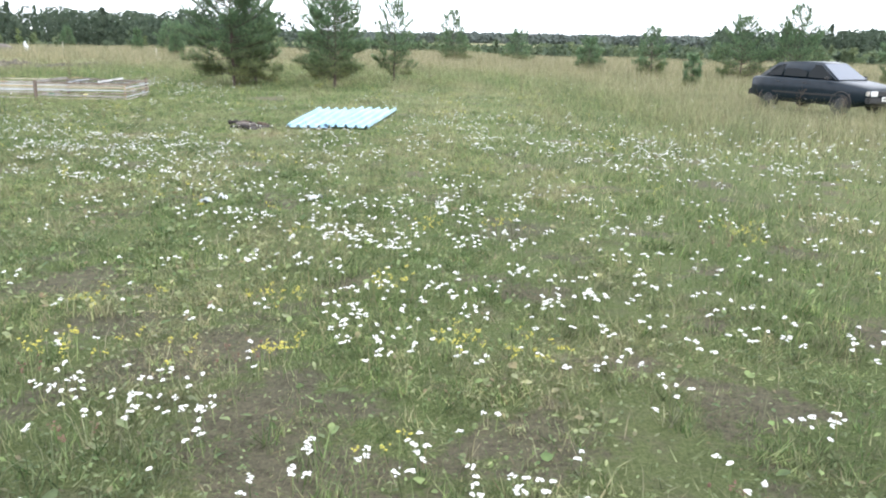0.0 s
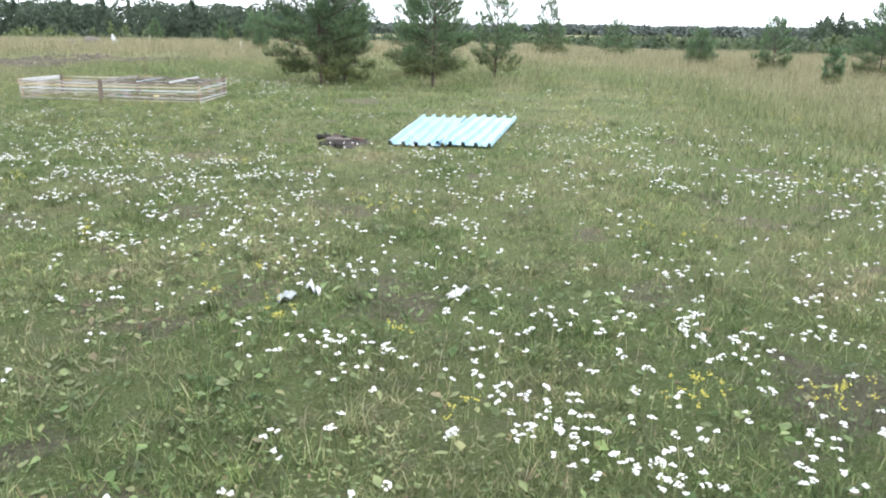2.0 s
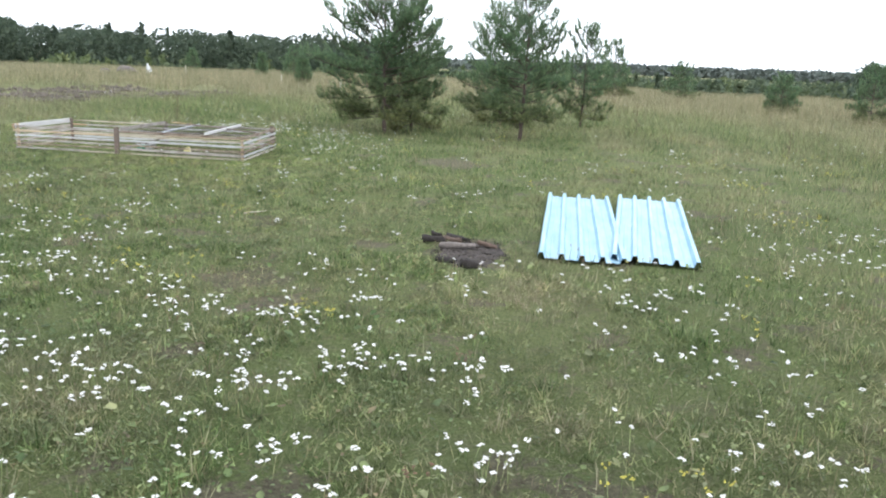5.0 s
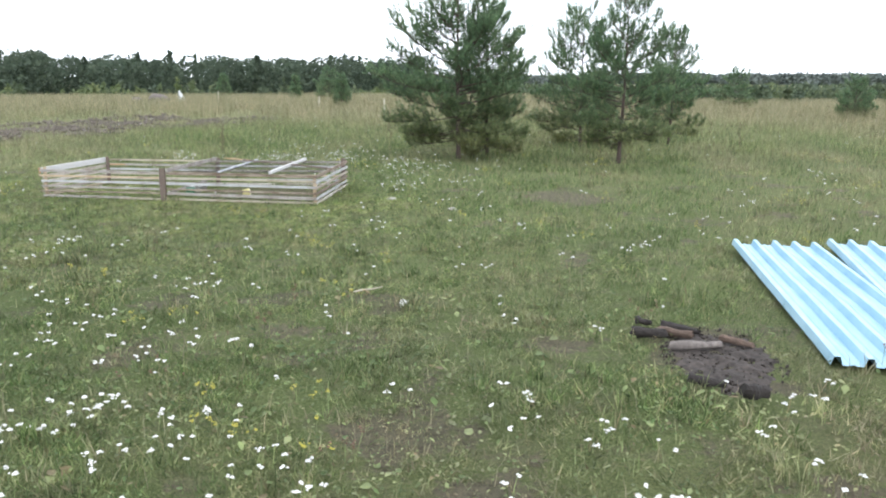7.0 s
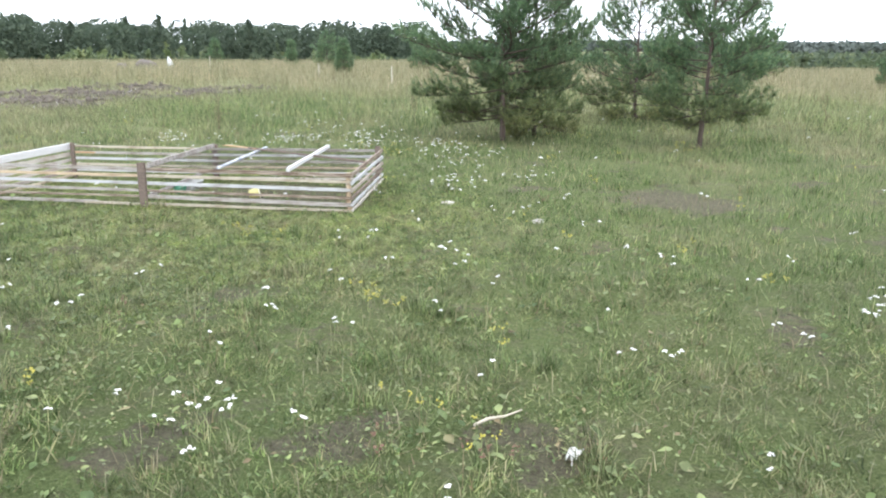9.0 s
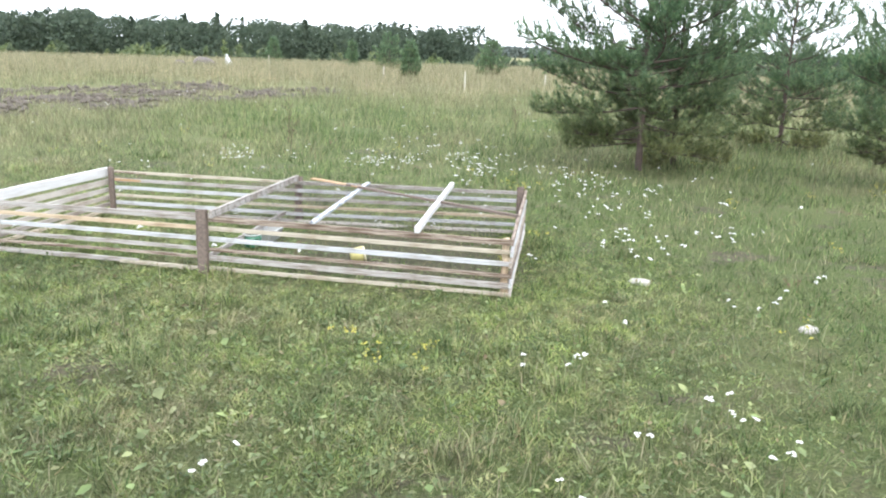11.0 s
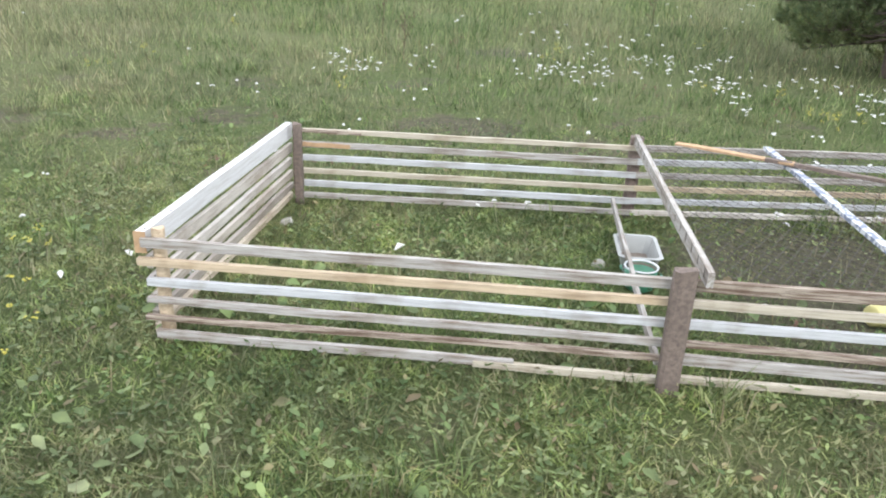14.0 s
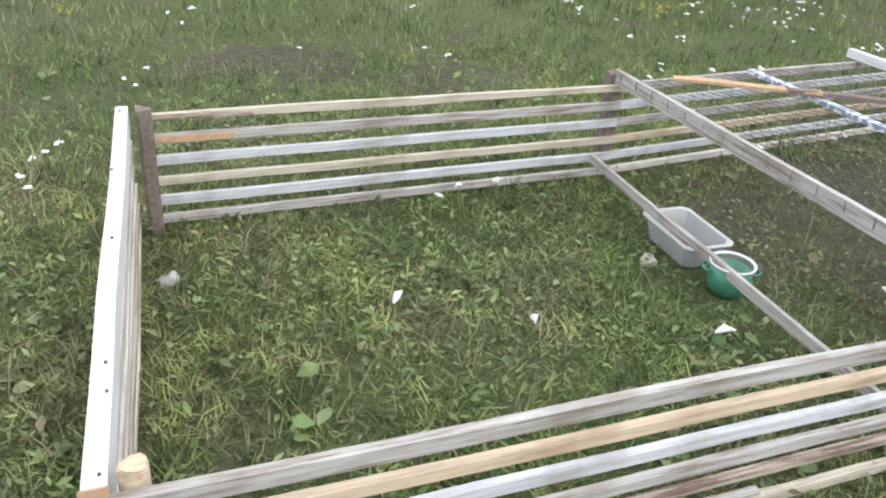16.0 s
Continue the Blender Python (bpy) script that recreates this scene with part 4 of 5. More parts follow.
# crumbs of charcoal and soil over the ash
rng = np.random.RandomState(14)
ca, cr = rng.uniform(0, 6.283, 420), np.sqrt(rng.uniform(0, 1.15, 420))
cx, cy = 6.55 + 0.34 * cr * np.cos(ca), -5.50 + 0.60 * cr * np.sin(ca)
cube = np.array([(x, y, z) for x in (-1, 1) for y in (-1, 1) for z in (-1, 1)], float)
quad = np.array([(0, 1, 3, 2), (4, 6, 7, 5), (0, 4, 5, 1), (2, 3, 7, 6), (0, 2, 6, 4), (1, 5, 7, 3)])
cv = cube[None] * (rng.uniform(0.002, 0.0075, (420, 1, 1)) * rng.uniform(0.5, 1.3, (420, 1, 3))) * (1 + 0.3 * rng.normal(0, 1, (420, 8, 1)))
cv = cv + np.stack([cx, cy, ground_z(cx, cy) + 0.012], -1)[:, None, :]
cf = quad[None] + (8 * np.arange(420))[:, None, None]
tagged(new("charcoal_crumbs", mesh_of("charcoal_crumbs", cv.reshape(-1, 3), cf.reshape(-1, 4), ash_mat)), "small crumbs of charcoal and soil on the ash", "charcoal", kind="stuff")


# ---- ploughed strip, stakes and stalks ----
rng = np.random.RandomState(8)
cx, cy = rng.uniform(-18, -6, 60000), rng.uniform(5, 24, 60000)
keep = rng.uniform(0, 1, 60000) < plough_at(cx, cy) ** 2 * 0.12
cx, cy = cx[keep], cy[keep]
ico = bmesh.new()
bmesh.ops.create_icosphere(ico, subdivisions=1, radius=1)
iv = np.array([v.co[:] for v in ico.verts])
ift = np.array([[v.index for v in f.verts] for f in ico.faces])
ico.free()
sizes = rng.uniform(0.03, 0.09, (len(cx), 1, 1)) * rng.uniform(0.5, 1.2, (len(cx), 1, 3))
cv = iv[None] * sizes * (1 + 0.3 * rng.normal(0, 1, (len(cx), len(iv), 1)))
cv = cv + np.stack([cx, cy, ground_z(cx, cy) + 0.03], -1)[:, None, :]
cf = ift[None] + (np.arange(len(cx)) * len(iv))[:, None, None]
tagged(new("soil_clods", mesh_of("soil_clods", cv.reshape(-1, 3), cf.reshape(-1, 3), soil_mat)), "dark turned clods of a ploughed strip", "soil", kind="stuff")


def stake(x, y, h, seed):
    bm = bmesh.new()
    bmesh.ops.create_cone(bm, cap_ends=True, segments=7, radius1=0.035, radius2=0.028, depth=h + 0.1)
    ob = part("stake", bm, stake_mat, None, "pale wooden stake standing in tall grass")
    ob.matrix_world = pose(x, y, float(ground_z(x, y)) + h / 2 - 0.05, seed % 7 - 3, seed % 5 - 2, 0)
    tagged(ob, category="stake", group="stakes on the meadow")


for i, (x, y, h) in enumerate([(-3.5, 26.6, 0.75), (-0.6, 29.5, 0.7), (-9.0, 33.5, 0.7), (-20.0, 44.0, 0.8)]):
    stake(x, y, h, i * 3 + 1)


def sack(x, y, h, w):
    """A slumped tied sack with gathered neck in the grass, stand-in for an animal."""
    bm = lathe([(w * 0.42, 0.0), (w * 0.52, h * 0.10), (w * 0.48, h * 0.35), (w * 0.40, h * 0.6), (w * 0.24, h * 0.78), (w * 0.12, h * 0.86), (w * 0.20, h)], 14)
    for v in bm.verts:
        v.co.x += 0.16 * w * math.sin(5 * v.co.z / h) + 0.04 * w * math.sin(4 * math.atan2(v.co.y, v.co.x) + 9 * v.co.z)
        v.co.y *= 0.75
    ob = part("sack", bm, cloth_mat, None, "white sack-shaped stand-in for an animal far out in dry grass", True)
    ob.matrix_world = pose(x, y, float(ground_z(x, y)) - 0.01, 0, 0, 20)
    tagged(ob, category="sack")


cloth_mat = plain("torn_white_cloth", (0.62, 0.64, 0.66), 0.85, 0, 0.18, 30, 0.3)
# sack and two mounds are made-up stand-ins for distant farm animals
sack(-22.5, 43.2, 0.80, 0.40)
lump("stone_heap", (-23.6, 42.4), (0.85, 0.55, 0.52), log_mat, "low grey mound standing in for an animal in dry grass", "stone heap", 12)
lump("stone_heap", (-24.4, 40.6), (0.50, 0.35, 0.34), log_mat, "small pale mound standing in for an animal in dry grass", "stone heap", 13)


def dry_weed(x, y, h, seed):
    r = random.Random(seed)
    v, f = [], []
    z = float(ground_z(x, y))
    tube(v, f, [Vector((x, y, z - 0.02)), Vector((x + 0.02, y, z + h * 0.5)), Vector((x + 0.05 * r.uniform(-1, 1), y, z + h))], [0.006, 0.005, 0.003], 5)
    for k in range(14):
        q = r.uniform(0.3, 0.98)
        p = Vector((x + 0.02 * q, y, z + h * q))
        a = r.uniform(0, 6.28)
        e = p + Vector((math.cos(a), math.sin(a), r.uniform(0.6, 1.4))) * r.uniform(0.05, 0.13)
        tube(v, f, [p, e], [0.003, 0.002], 3)
        tube(v, f, [e - Vector((0, 0, 0.012)), e, e + Vector((0, 0, 0.015))], [0.003, 0.010, 0.003], 5)
    ob = new("dry_weed", mesh_of("dry_weed", [tuple(p) for p in v], f, twig_mat))
    tagged(ob, "dead brown branching weed stalk standing in grass", "weed", "dead weed stalks")


for i, (x, y, h) in enumerate([(-2.55, 7.15, 0.62), (-2.1, 6.2, 0.40), (0.9, 9.5, 0.5), (9.4, 9.8, 0.6), (12.4, 6.0, 0.6), (19.2, 1.2, 0.75), (19.9, 0.3, 0.7), (18.5, 2.2, 0.65)]):
    dry_weed(x, y, h, i)


# ---- parked car ----
def car():
    """Five-door hatchback; local x forward, y left, origin on the ground under its middle."""
    rear, front = Vector((20.02, 5.08)), Vector((21.18, 2.94))
    h = (front - rear).normalized()
    right = Vector((h.y, -h.x))
    mid = (rear + front) / 2 - right * 0.70
    z = -0.24
    t = thing("hatchback_car", (mid.x, mid.y, z), "dark green-blue five-door hatchback parked in tall dry grass", "car", turn=math.degrees(math.atan2(h.y, h.x)))
    # body: stations of x, half width at sill, at waist, top half width, top height
    st = [(-2.00, 0.66, 0.72, 0.66, 0.86), (-1.93, 0.74, 0.80, 0.72, 0.90), (-1.45, 0.79, 0.825, 0.745, 0.93), (-0.9, 0.80, 0.825, 0.75, 0.93), (0.0, 0.80, 0.825, 0.755, 0.92),
          (0.75, 0.80, 0.825, 0.755, 0.905), (1.1, 0.80, 0.82, 0.72, 0.875), (1.6, 0.78, 0.805, 0.68, 0.80), (1.92, 0.73, 0.76, 0.64, 0.735), (2.00, 0.66, 0.70, 0.60, 0.68)]
    bm = bmesh.new()
    rings = []
    for x, ws, ww, wt, zt in st:
        lo = 0.22 if -1.9 < x < 1.9 else 0.36
        pts = [(ws, lo), (ww, 0.42), (ww, 0.62), (ww * 0.985, zt - 0.06), (wt, zt), (wt * 0.5, zt + 0.018)]
        rings.append([bm.verts.new((x, w, zz)) for w, zz in pts] + [bm.verts.new((x, -w, zz)) for w, zz in reversed(pts)])
    n = len(rings[0])
    for p, q in zip(rings, rings[1:]):
        for k in range(n):
            bm.faces.new((p[k], q[k], q[(k + 1) % n], p[(k + 1) % n]))
    bm.faces.new(rings[0])
    bm.faces.new(rings[-1][::-1])
    bmesh.ops.recalc_face_normals(bm, faces=bm.faces)
    bmesh.ops.bevel(bm, geom=[e for e in bm.edges if e.calc_face_angle(0) > 0.5], offset=0.02, segments=2, affect="EDGES")
    body = part("body", bm, paint_mat, t, smooth=True)
    # cabin: roof with pillars
    base = [(-1.88, 0.66, 0.88), (-0.95, 0.74, 0.93), (0.05, 0.745, 0.915), (0.98, 0.70, 0.895)]
    roof = [(-1.22, 0.54, 1.345), (-0.75, 0.575, 1.39), (-0.1, 0.58, 1.40), (0.28, 0.55, 1.365)]
    bm = bmesh.new()
    bl = [bm.verts.new((x, w, zz)) for x, w, zz in base] + [bm.verts.new((x, -w, zz)) for x, w, zz in reversed(base)]
    rl = [bm.verts.new((x, w, zz)) for x, w, zz in roof] + [bm.verts.new((x, -w, zz)) for x, w, zz in reversed(roof)]
    for k in range(8):
        bm.faces.new((bl[k], bl[(k + 1) % 8], rl[(k + 1) % 8], rl[k]))
    for k in range(3):
        bm.faces.new((rl[k], rl[k + 1], rl[6 - k], rl[7 - k]))
    bm.faces.new(bl[::-1])
    bmesh.ops.recalc_face_normals(bm, faces=bm.faces)
    bmesh.ops.bevel(bm, geom=[e for e in bm.edges if e.calc_face_angle(0) > 0.3], offset=0.025, segments=2, affect="EDGES")
    part("cabin", bm, paint_mat, t, "dark roof and pillars", True)

    def pane(name, corners, push, label, mat=glass_mat):
        """A slightly proud glass pane with depth."""
        bm = bmesh.new()
        c = [Vector(p) for p in corners]
        nrm = (c[1] - c[0]).cross(c[3] - c[0]).normalized()
        if nrm.dot(Vector(push)) < 0:
            nrm = -nrm
        lo = [bm.verts.new(p - nrm * 0.01) for p in c]
        hi = [bm.verts.new(p + nrm * 0.008) for p in c]
        bm.faces.new(hi)
        bm.faces.new(lo[::-1])
        for k in range(4):
            bm.faces.new((lo[k], lo[(k + 1) % 4], hi[(k + 1) % 4], hi[k]))
        bmesh.ops.recalc_face_normals(bm, faces=bm.faces)
        return part(name, bm, mat, t, label)

    for s in (-1, 1):
        def sp(x, f):
            k0 = np.interp(x, [b[0] for b in base], [b[1] for b in base])
            zb = np.interp(x, [b[0] for b in base], [b[2] for b in base])
            return (x, s * (k0 + (0.565 - k0) * f), zb + (1.375 - zb) * f)
        pane("side_window", [sp(0.00, 0.10), sp(0.80, 0.08), sp(0.34, 0.86), sp(0.00, 0.90)], (0, s, 0), "dark front door window")
        pane("side_window", [sp(-0.86, 0.10), sp(-0.06, 0.10), sp(-0.06, 0.90), sp(-0.80, 0.88)], (0, s, 0), "dark rear door window")
        pane("side_window", [sp(-1.52, 0.14), sp(-0.93, 0.10), sp(-0.88, 0.86), sp(-1.20, 0.72)], (0, s, 0), "dark rear quarter window")
        for x in (-1.23, 1.23):
            w = part("wheel", lathe([(0.17, -0.08), (0.26, -0.085), (0.282, -0.06), (0.284, 0.06), (0.26, 0.085), (0.17, 0.08)], 24), rubber_mat, t, "black tyre", True)
            w.matrix_local = pose(x, s * 0.735, 0.282, 90, 0, 0)
            r = part("rim", lathe([(0.05, -0.092), (0.12, -0.086), (0.165, -0.092), (0.172, -0.07), (0.172, 0.07), (0.165, 0.092), (0.12, 0.086), (0.05, 0.092)], 20), hub_mat, w, "dusty steel rim", True)
            bm = lathe([(0.335, -0.01), (0.335, 0.012), (0.30, 0.012), (0.285, -0.03)], 24, False)
            a = part("wheel_arch", bm, trim_mat, t, "black wheel opening", True)
            a.matrix_local = pose(x, s * 0.812, 0.30, 90, 0, 0)
        bm = bmesh.new()
        bmesh.ops.create_cube(bm, size=1, matrix=Matrix.LocRotScale((0.72, s * 0.86, 0.96), None, (0.08, 0.15, 0.10)))
        bmesh.ops.bevel(bm, geom=bm.edges[:], offset=0.02, segments=2, affect="EDGES")
        part("wing_mirror", bm, trim_mat, t)
        bm = bmesh.new()
        bmesh.ops.create_cube(bm, size=1, matrix=Matrix.LocRotScale((-0.02, s * 0.826, 0.50), None, (2.2, 0.014, 0.05)))
        part("side_moulding", bm, trim_mat, t)
        for x in (0.02, -0.90):
            bm = bmesh.new()
            bmesh.ops.create_cube(bm, size=1, matrix=Matrix.LocRotScale((x - 0.04, s * 0.828, 0.80), None, (0.14, 0.012, 0.03)))
            part("door_handle", bm, trim_mat, t)
        bm = bmesh.new()
        bmesh.ops.create_cube(bm, size=1, matrix=Matrix.LocRotScale((1.985, s * 0.50, 0.60), None, (0.07, 0.30, 0.145)))
        bmesh.ops.bevel(bm, geom=bm.edges[:], offset=0.012, segments=2, affect="EDGES")
        part("headlight", bm, lamp_mat, t, "clear rectangular headlight")
        bm = bmesh.new()
        bmesh.ops.create_cube(bm, size=1, matrix=Matrix.LocRotScale((1.945, s * 0.705, 0.60), None, (0.09, 0.09, 0.13)))
        bmesh.ops.bevel(bm, geom=bm.edges[:], offset=0.012, segments=2, affect="EDGES")
        part("indicator", bm, amber_mat, t, "pale indicator lens")
    pane("windscreen", [(0.95, -0.62, 0.925), (0.95, 0.62, 0.925), (0.33, 0.50, 1.345), (0.33, -0.50, 1.345)], (1, 0, 1), "sloping windscreen reflecting the sky", screen_mat)
    pane("rear_window", [(-1.82, -0.58, 0.94), (-1.82, 0.58, 0.94), (-1.28, 0.48, 1.32), (-1.28, -0.48, 1.32)], (-1, 0, 1), "sloping rear window")
    for name, mat, at, size, label in (("front_bumper", trim_mat, (2.00, 0, 0.42), (0.14, 1.58, 0.17), "black plastic bumper"), ("rear_bumper", trim_mat, (-2.00, 0, 0.44), (0.14, 1.56, 0.18), "black plastic bumper"),
                                       ("grille", trim_mat, (2.005, 0, 0.60), (0.04, 0.66, 0.11), "black slatted grille")):
        bm = bmesh.new()
        bmesh.ops.create_cube(bm, size=1, matrix=Matrix.LocRotScale(at, None, size))
        bmesh.ops.bevel(bm, geom=bm.edges[:], offset=0.025 if size[2] > 0.12 else 0.008, segments=2, affect="EDGES")
        part(name, bm, mat, t, label)
    bm = bmesh.new()
    bmesh.ops.create_cube(bm, size=1, matrix=Matrix.LocRotScale((2.083, 0, 0.46), None, (0.012, 0.52, 0.115)))
    plate = part("number_plate", bm, plate_mat, t, "white plate")
    bm = bmesh.new()
    for i in range(6):
        bmesh.ops.create_cube(bm, size=1, matrix=Matrix.LocRotScale((2.092, -0.19 + 0.076 * i, 0.46), None, (0.004, 0.045, 0.06)))
    part("plate_mark", bm, bar_mat, plate, "dark bars")


car()


# ---- grass, weeds and flowers ----
LINE = np.array([(10.0, -19.8), (7.3, -12.6), (5.3, -9.6), (2.9, -5.0), (0.1, -2.9), (-1.5, -1.0)])


def off_line(x, y):
    """Distance to the trodden line over the meadow."""
    best = np.full(np.shape(x), 1e9)
    for (ax, ay), (bx, by) in zip(LINE, LINE[1:]):
        dx, dy = bx - ax, by - ay
        k = np.clip(((x - ax) * dx + (y - ay) * dy) / (dx * dx + dy * dy), 0, 1)
        best = np.minimum(best, np.hypot(x - ax - k * dx, y - ay - k * dy))
    return best


def under_things(x, y):
    on_sheet = (x > 7.15) & (x < 8.95) & (y > -5.5) & (y < -1.95) & (x - 7.15 < 1.45 + (y + 5.5) * 0.1)
    on_car = np.hypot(x - 21.2, y - 4.35) < 1.3
    on_ash = np.hypot((x - 6.56) / 0.30, (y + 5.52) / 0.56) < 1
    on_tray = (np.abs(x - 0.02) < 0.11) & (np.abs(y - 0.74) < 0.27)
    return on_sheet | on_car | on_ash | on_tray


def scatter(n, x0, x1, y0, y1, rng, chance):
    x, y = rng.uniform(x0, x1, n), rng.uniform(y0, y1, n)
    k = (rng.uniform(0, 1, n) < chance(x, y)) & ~under_things(x, y)
    return x[k], y[k]


def blades(name, x, y, height, width, lean, rng, label, bent=False, mat=None, dry_add=0.0, own=None):
    n = len(x)
    z = ground_z(x, y) - 0.006
    az, la = rng.uniform(0, 6.283, n), rng.uniform(0, 6.283, n)
    w = width * rng.uniform(0.6, 1.3, n) / 2
    h = height * rng.uniform(0.45, 1.25, n)
    ln = h * np.abs(rng.normal(lean, lean * 0.6, n))
    ox, oy = np.cos(az) * w, np.sin(az) * w
    tx, ty = x + np.cos(la) * ln, y + np.sin(la) * ln
    base_l, base_r = np.stack([x - ox, y - oy, z], -1), np.stack([x + ox, y + oy, z], -1)
    dry = np.clip(dry_at(x, y) + rng.normal(0, 0.13, n) + dry_add + (0 if own is None else own), 0, 1)
    if bent:
        mx, my, mz = x + 0.3 * (tx - x), y + 0.3 * (ty - y), z + 0.62 * h
        ml, mr = np.stack([mx - ox * 0.8, my - oy * 0.8, mz], -1), np.stack([mx + ox * 0.8, my + oy * 0.8, mz], -1)
        tip = np.stack([tx, ty, z + h * 0.92], -1)
        v = np.stack([base_l, base_r, mr, ml, tip], 1).reshape(-1, 3)
        f = (np.array([[0, 1, 2], [0, 2, 3], [3, 2, 4]])[None] + 5 * np.arange(n)[:, None, None]).reshape(-1, 3)
        k = 5
    else:
        tip = np.stack([tx, ty, z + h], -1)
        v = np.stack([base_l, base_r, tip], 1).reshape(-1, 3)
        f = np.arange(3 * n).reshape(-1, 3)
        k = 3
    return tagged(new(name, mesh_of(name, v, f, mat or grass_mat, [("dry", np.repeat(dry, k))])), label, "grass", kind="stuff")


rng = np.random.RandomState(21)
# short turf along the trodden line
x, y = scatter(2400000, -6, 16, -20.5, 4, rng, lambda x, y: np.clip(1.1 - off_line(x, y) / 5.5, 0, 1) ** 0.8 * (1 - 0.72 * soil_at(x, y)) * (0.55 + 0.6 * waves(x, y, 9, 0.7)))
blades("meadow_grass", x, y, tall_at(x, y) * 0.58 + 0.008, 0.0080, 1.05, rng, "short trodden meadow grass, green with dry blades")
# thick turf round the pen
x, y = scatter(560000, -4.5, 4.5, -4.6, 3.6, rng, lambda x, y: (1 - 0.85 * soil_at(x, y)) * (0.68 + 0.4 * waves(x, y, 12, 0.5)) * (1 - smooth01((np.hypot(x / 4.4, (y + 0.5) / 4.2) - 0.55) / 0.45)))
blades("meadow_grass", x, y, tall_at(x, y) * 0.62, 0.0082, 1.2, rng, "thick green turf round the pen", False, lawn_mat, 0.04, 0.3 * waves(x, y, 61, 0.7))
# middle distance
x, y = scatter(780000, -16, 26, -18, 22, rng, lambda x, y: smooth01((off_line(x, y) - 2.5) / 3) * np.clip(1.15 - off_line(x, y) / 24, 0, 1) * (1 - 0.9 * soil_at(x, y)) * (0.6 + 0.4 * waves(x, y, 10, 1.6)))
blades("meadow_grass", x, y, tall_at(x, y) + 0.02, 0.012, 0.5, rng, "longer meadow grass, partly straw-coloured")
# tall dry stalks
x, y = scatter(900000, -60, 70, -6, 95, rng, lambda x, y: smooth01((tall_at(x, y) - 0.13) / 0.2) * np.clip(1.25 - np.hypot(x - 4, y) / 85, 0, 1) * (1 - plough_at(x, y)) * (0.6 + 0.5 * waves(x, y, 13, 3)))
far = np.hypot(x - 4, y)
blades("tall_grass", x, y, tall_at(x, y) * 1.2 + 0.05, 0.006 + 0.00055 * far, 0.34, rng, "tall straw-coloured grass in seed", dry_add=0.15)
# single dry stalks in the short meadow
x, y = scatter(60000, -6, 16, -19, 8, rng, lambda x, y: np.full(x.shape, 0.28))
blades("dry_stalks", x, y, np.full(x.shape, 0.15), 0.004, 0.45, rng, "thin dry grass stalks", True, dry_add=0.7)
# tussocks
tx, ty = np.append(rng.uniform(-5, 14, 200), rng.uniform(-2.5, 4.5, 60)), np.append(rng.uniform(-18, 5, 200), rng.uniform(-4.8, -0.8, 60))
x = np.repeat(tx, 60) + rng.normal(0, 0.05, 260 * 60)
y = np.repeat(ty, 60) + rng.normal(0, 0.05, 260 * 60)
k = ~under_things(x, y)
blades("tussocks", x[k], y[k], np.full(k.sum(), 0.13), 0.006, 0.8, rng, "bright green grass tussocks", True)

# small upright tufts, each with its own tone
px, py = scatter(30000, -5, 15, -19.5, 7, rng, lambda x, y: np.clip(1.15 - off_line(x, y) / 7, 0, 1) * (0.4 + 0.5 * waves(x, y, 41, 0.9)) * (1 - 0.6 * soil_at(x, y)) * (1 - 0.55 * np.exp(-((x / 2.6) ** 2 + ((y - 0.6) / 1.8) ** 2) ** 2)))
m = 11
tone_of = np.repeat(rng.normal(0, 0.33, len(px)), m)
tall_of = np.repeat(rng.uniform(0.04, 0.105, len(px)), m)
x, y = np.repeat(px, m) + rng.normal(0, 0.022, m * len(px)), np.repeat(py, m) + rng.normal(0, 0.022, m * len(px))
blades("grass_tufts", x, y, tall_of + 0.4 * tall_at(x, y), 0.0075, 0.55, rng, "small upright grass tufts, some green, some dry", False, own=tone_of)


def weeds(name, x, y, size, rng, label, dry_add=0.0, flat=0.75, small=False, slim=1.0):
    """Broad leaves lying in rosettes: each leaf a folded kite."""
    n = len(x)
    z = ground_z(x, y) + rng.uniform(0.004, 0.05, n)
    az, up = rng.uniform(0, 6.283, n), rng.uniform(-0.1, flat, n)
    s = size * rng.uniform(0.45, 1.0, n) ** 2 * 1.45
    w = s * rng.uniform(0.15, 0.42, n) * slim
    d = np.stack([np.cos(az) * np.cos(up), np.sin(az) * np.cos(up), np.sin(up)], -1)
    p = np.stack([-np.sin(az), np.cos(az), rng.normal(0, 0.25, n)], -1)
    c = np.stack([x, y, z], -1)
    a, tip = c, c + d * s[:, None]
    l = c + d * (s * 0.5)[:, None] + p * w[:, None]
    r = c + d * (s * 0.5)[:, None] - p * w[:, None]
    l[:, 2] += 0.25 * w
    r[:, 2] += 0.25 * w
    l2 = c + d * (s * 0.82)[:, None] + p * (w * 0.7)[:, None]
    r2 = c + d * (s * 0.82)[:, None] - p * (w * 0.7)[:, None]
    v = np.stack([a, r, r2, tip, l2, l], 1).reshape(-1, 3)
    f = (np.array([[0, 1, 2], [0, 2, 3], [0, 3, 4], [0, 4, 5]])[None] + 6 * np.arange(n)[:, None, None]).reshape(-1, 3)
    k = 6
    if small:
        v = np.stack([a, r, tip, l], 1).reshape(-1, 3)
        f = (np.array([[0, 1, 2], [0, 2, 3]])[None] + 4 * np.arange(n)[:, None, None]).reshape(-1, 3)
        k = 4
    dry = np.clip(0.6 * dry_at(x, y) + rng.normal(0, 0.12, n) + dry_add, 0, 1)
    tagged(new(name, mesh_of(name, v, f, weed_mat, [("dry", np.repeat(dry, k))])), label, "weeds", kind="stuff")


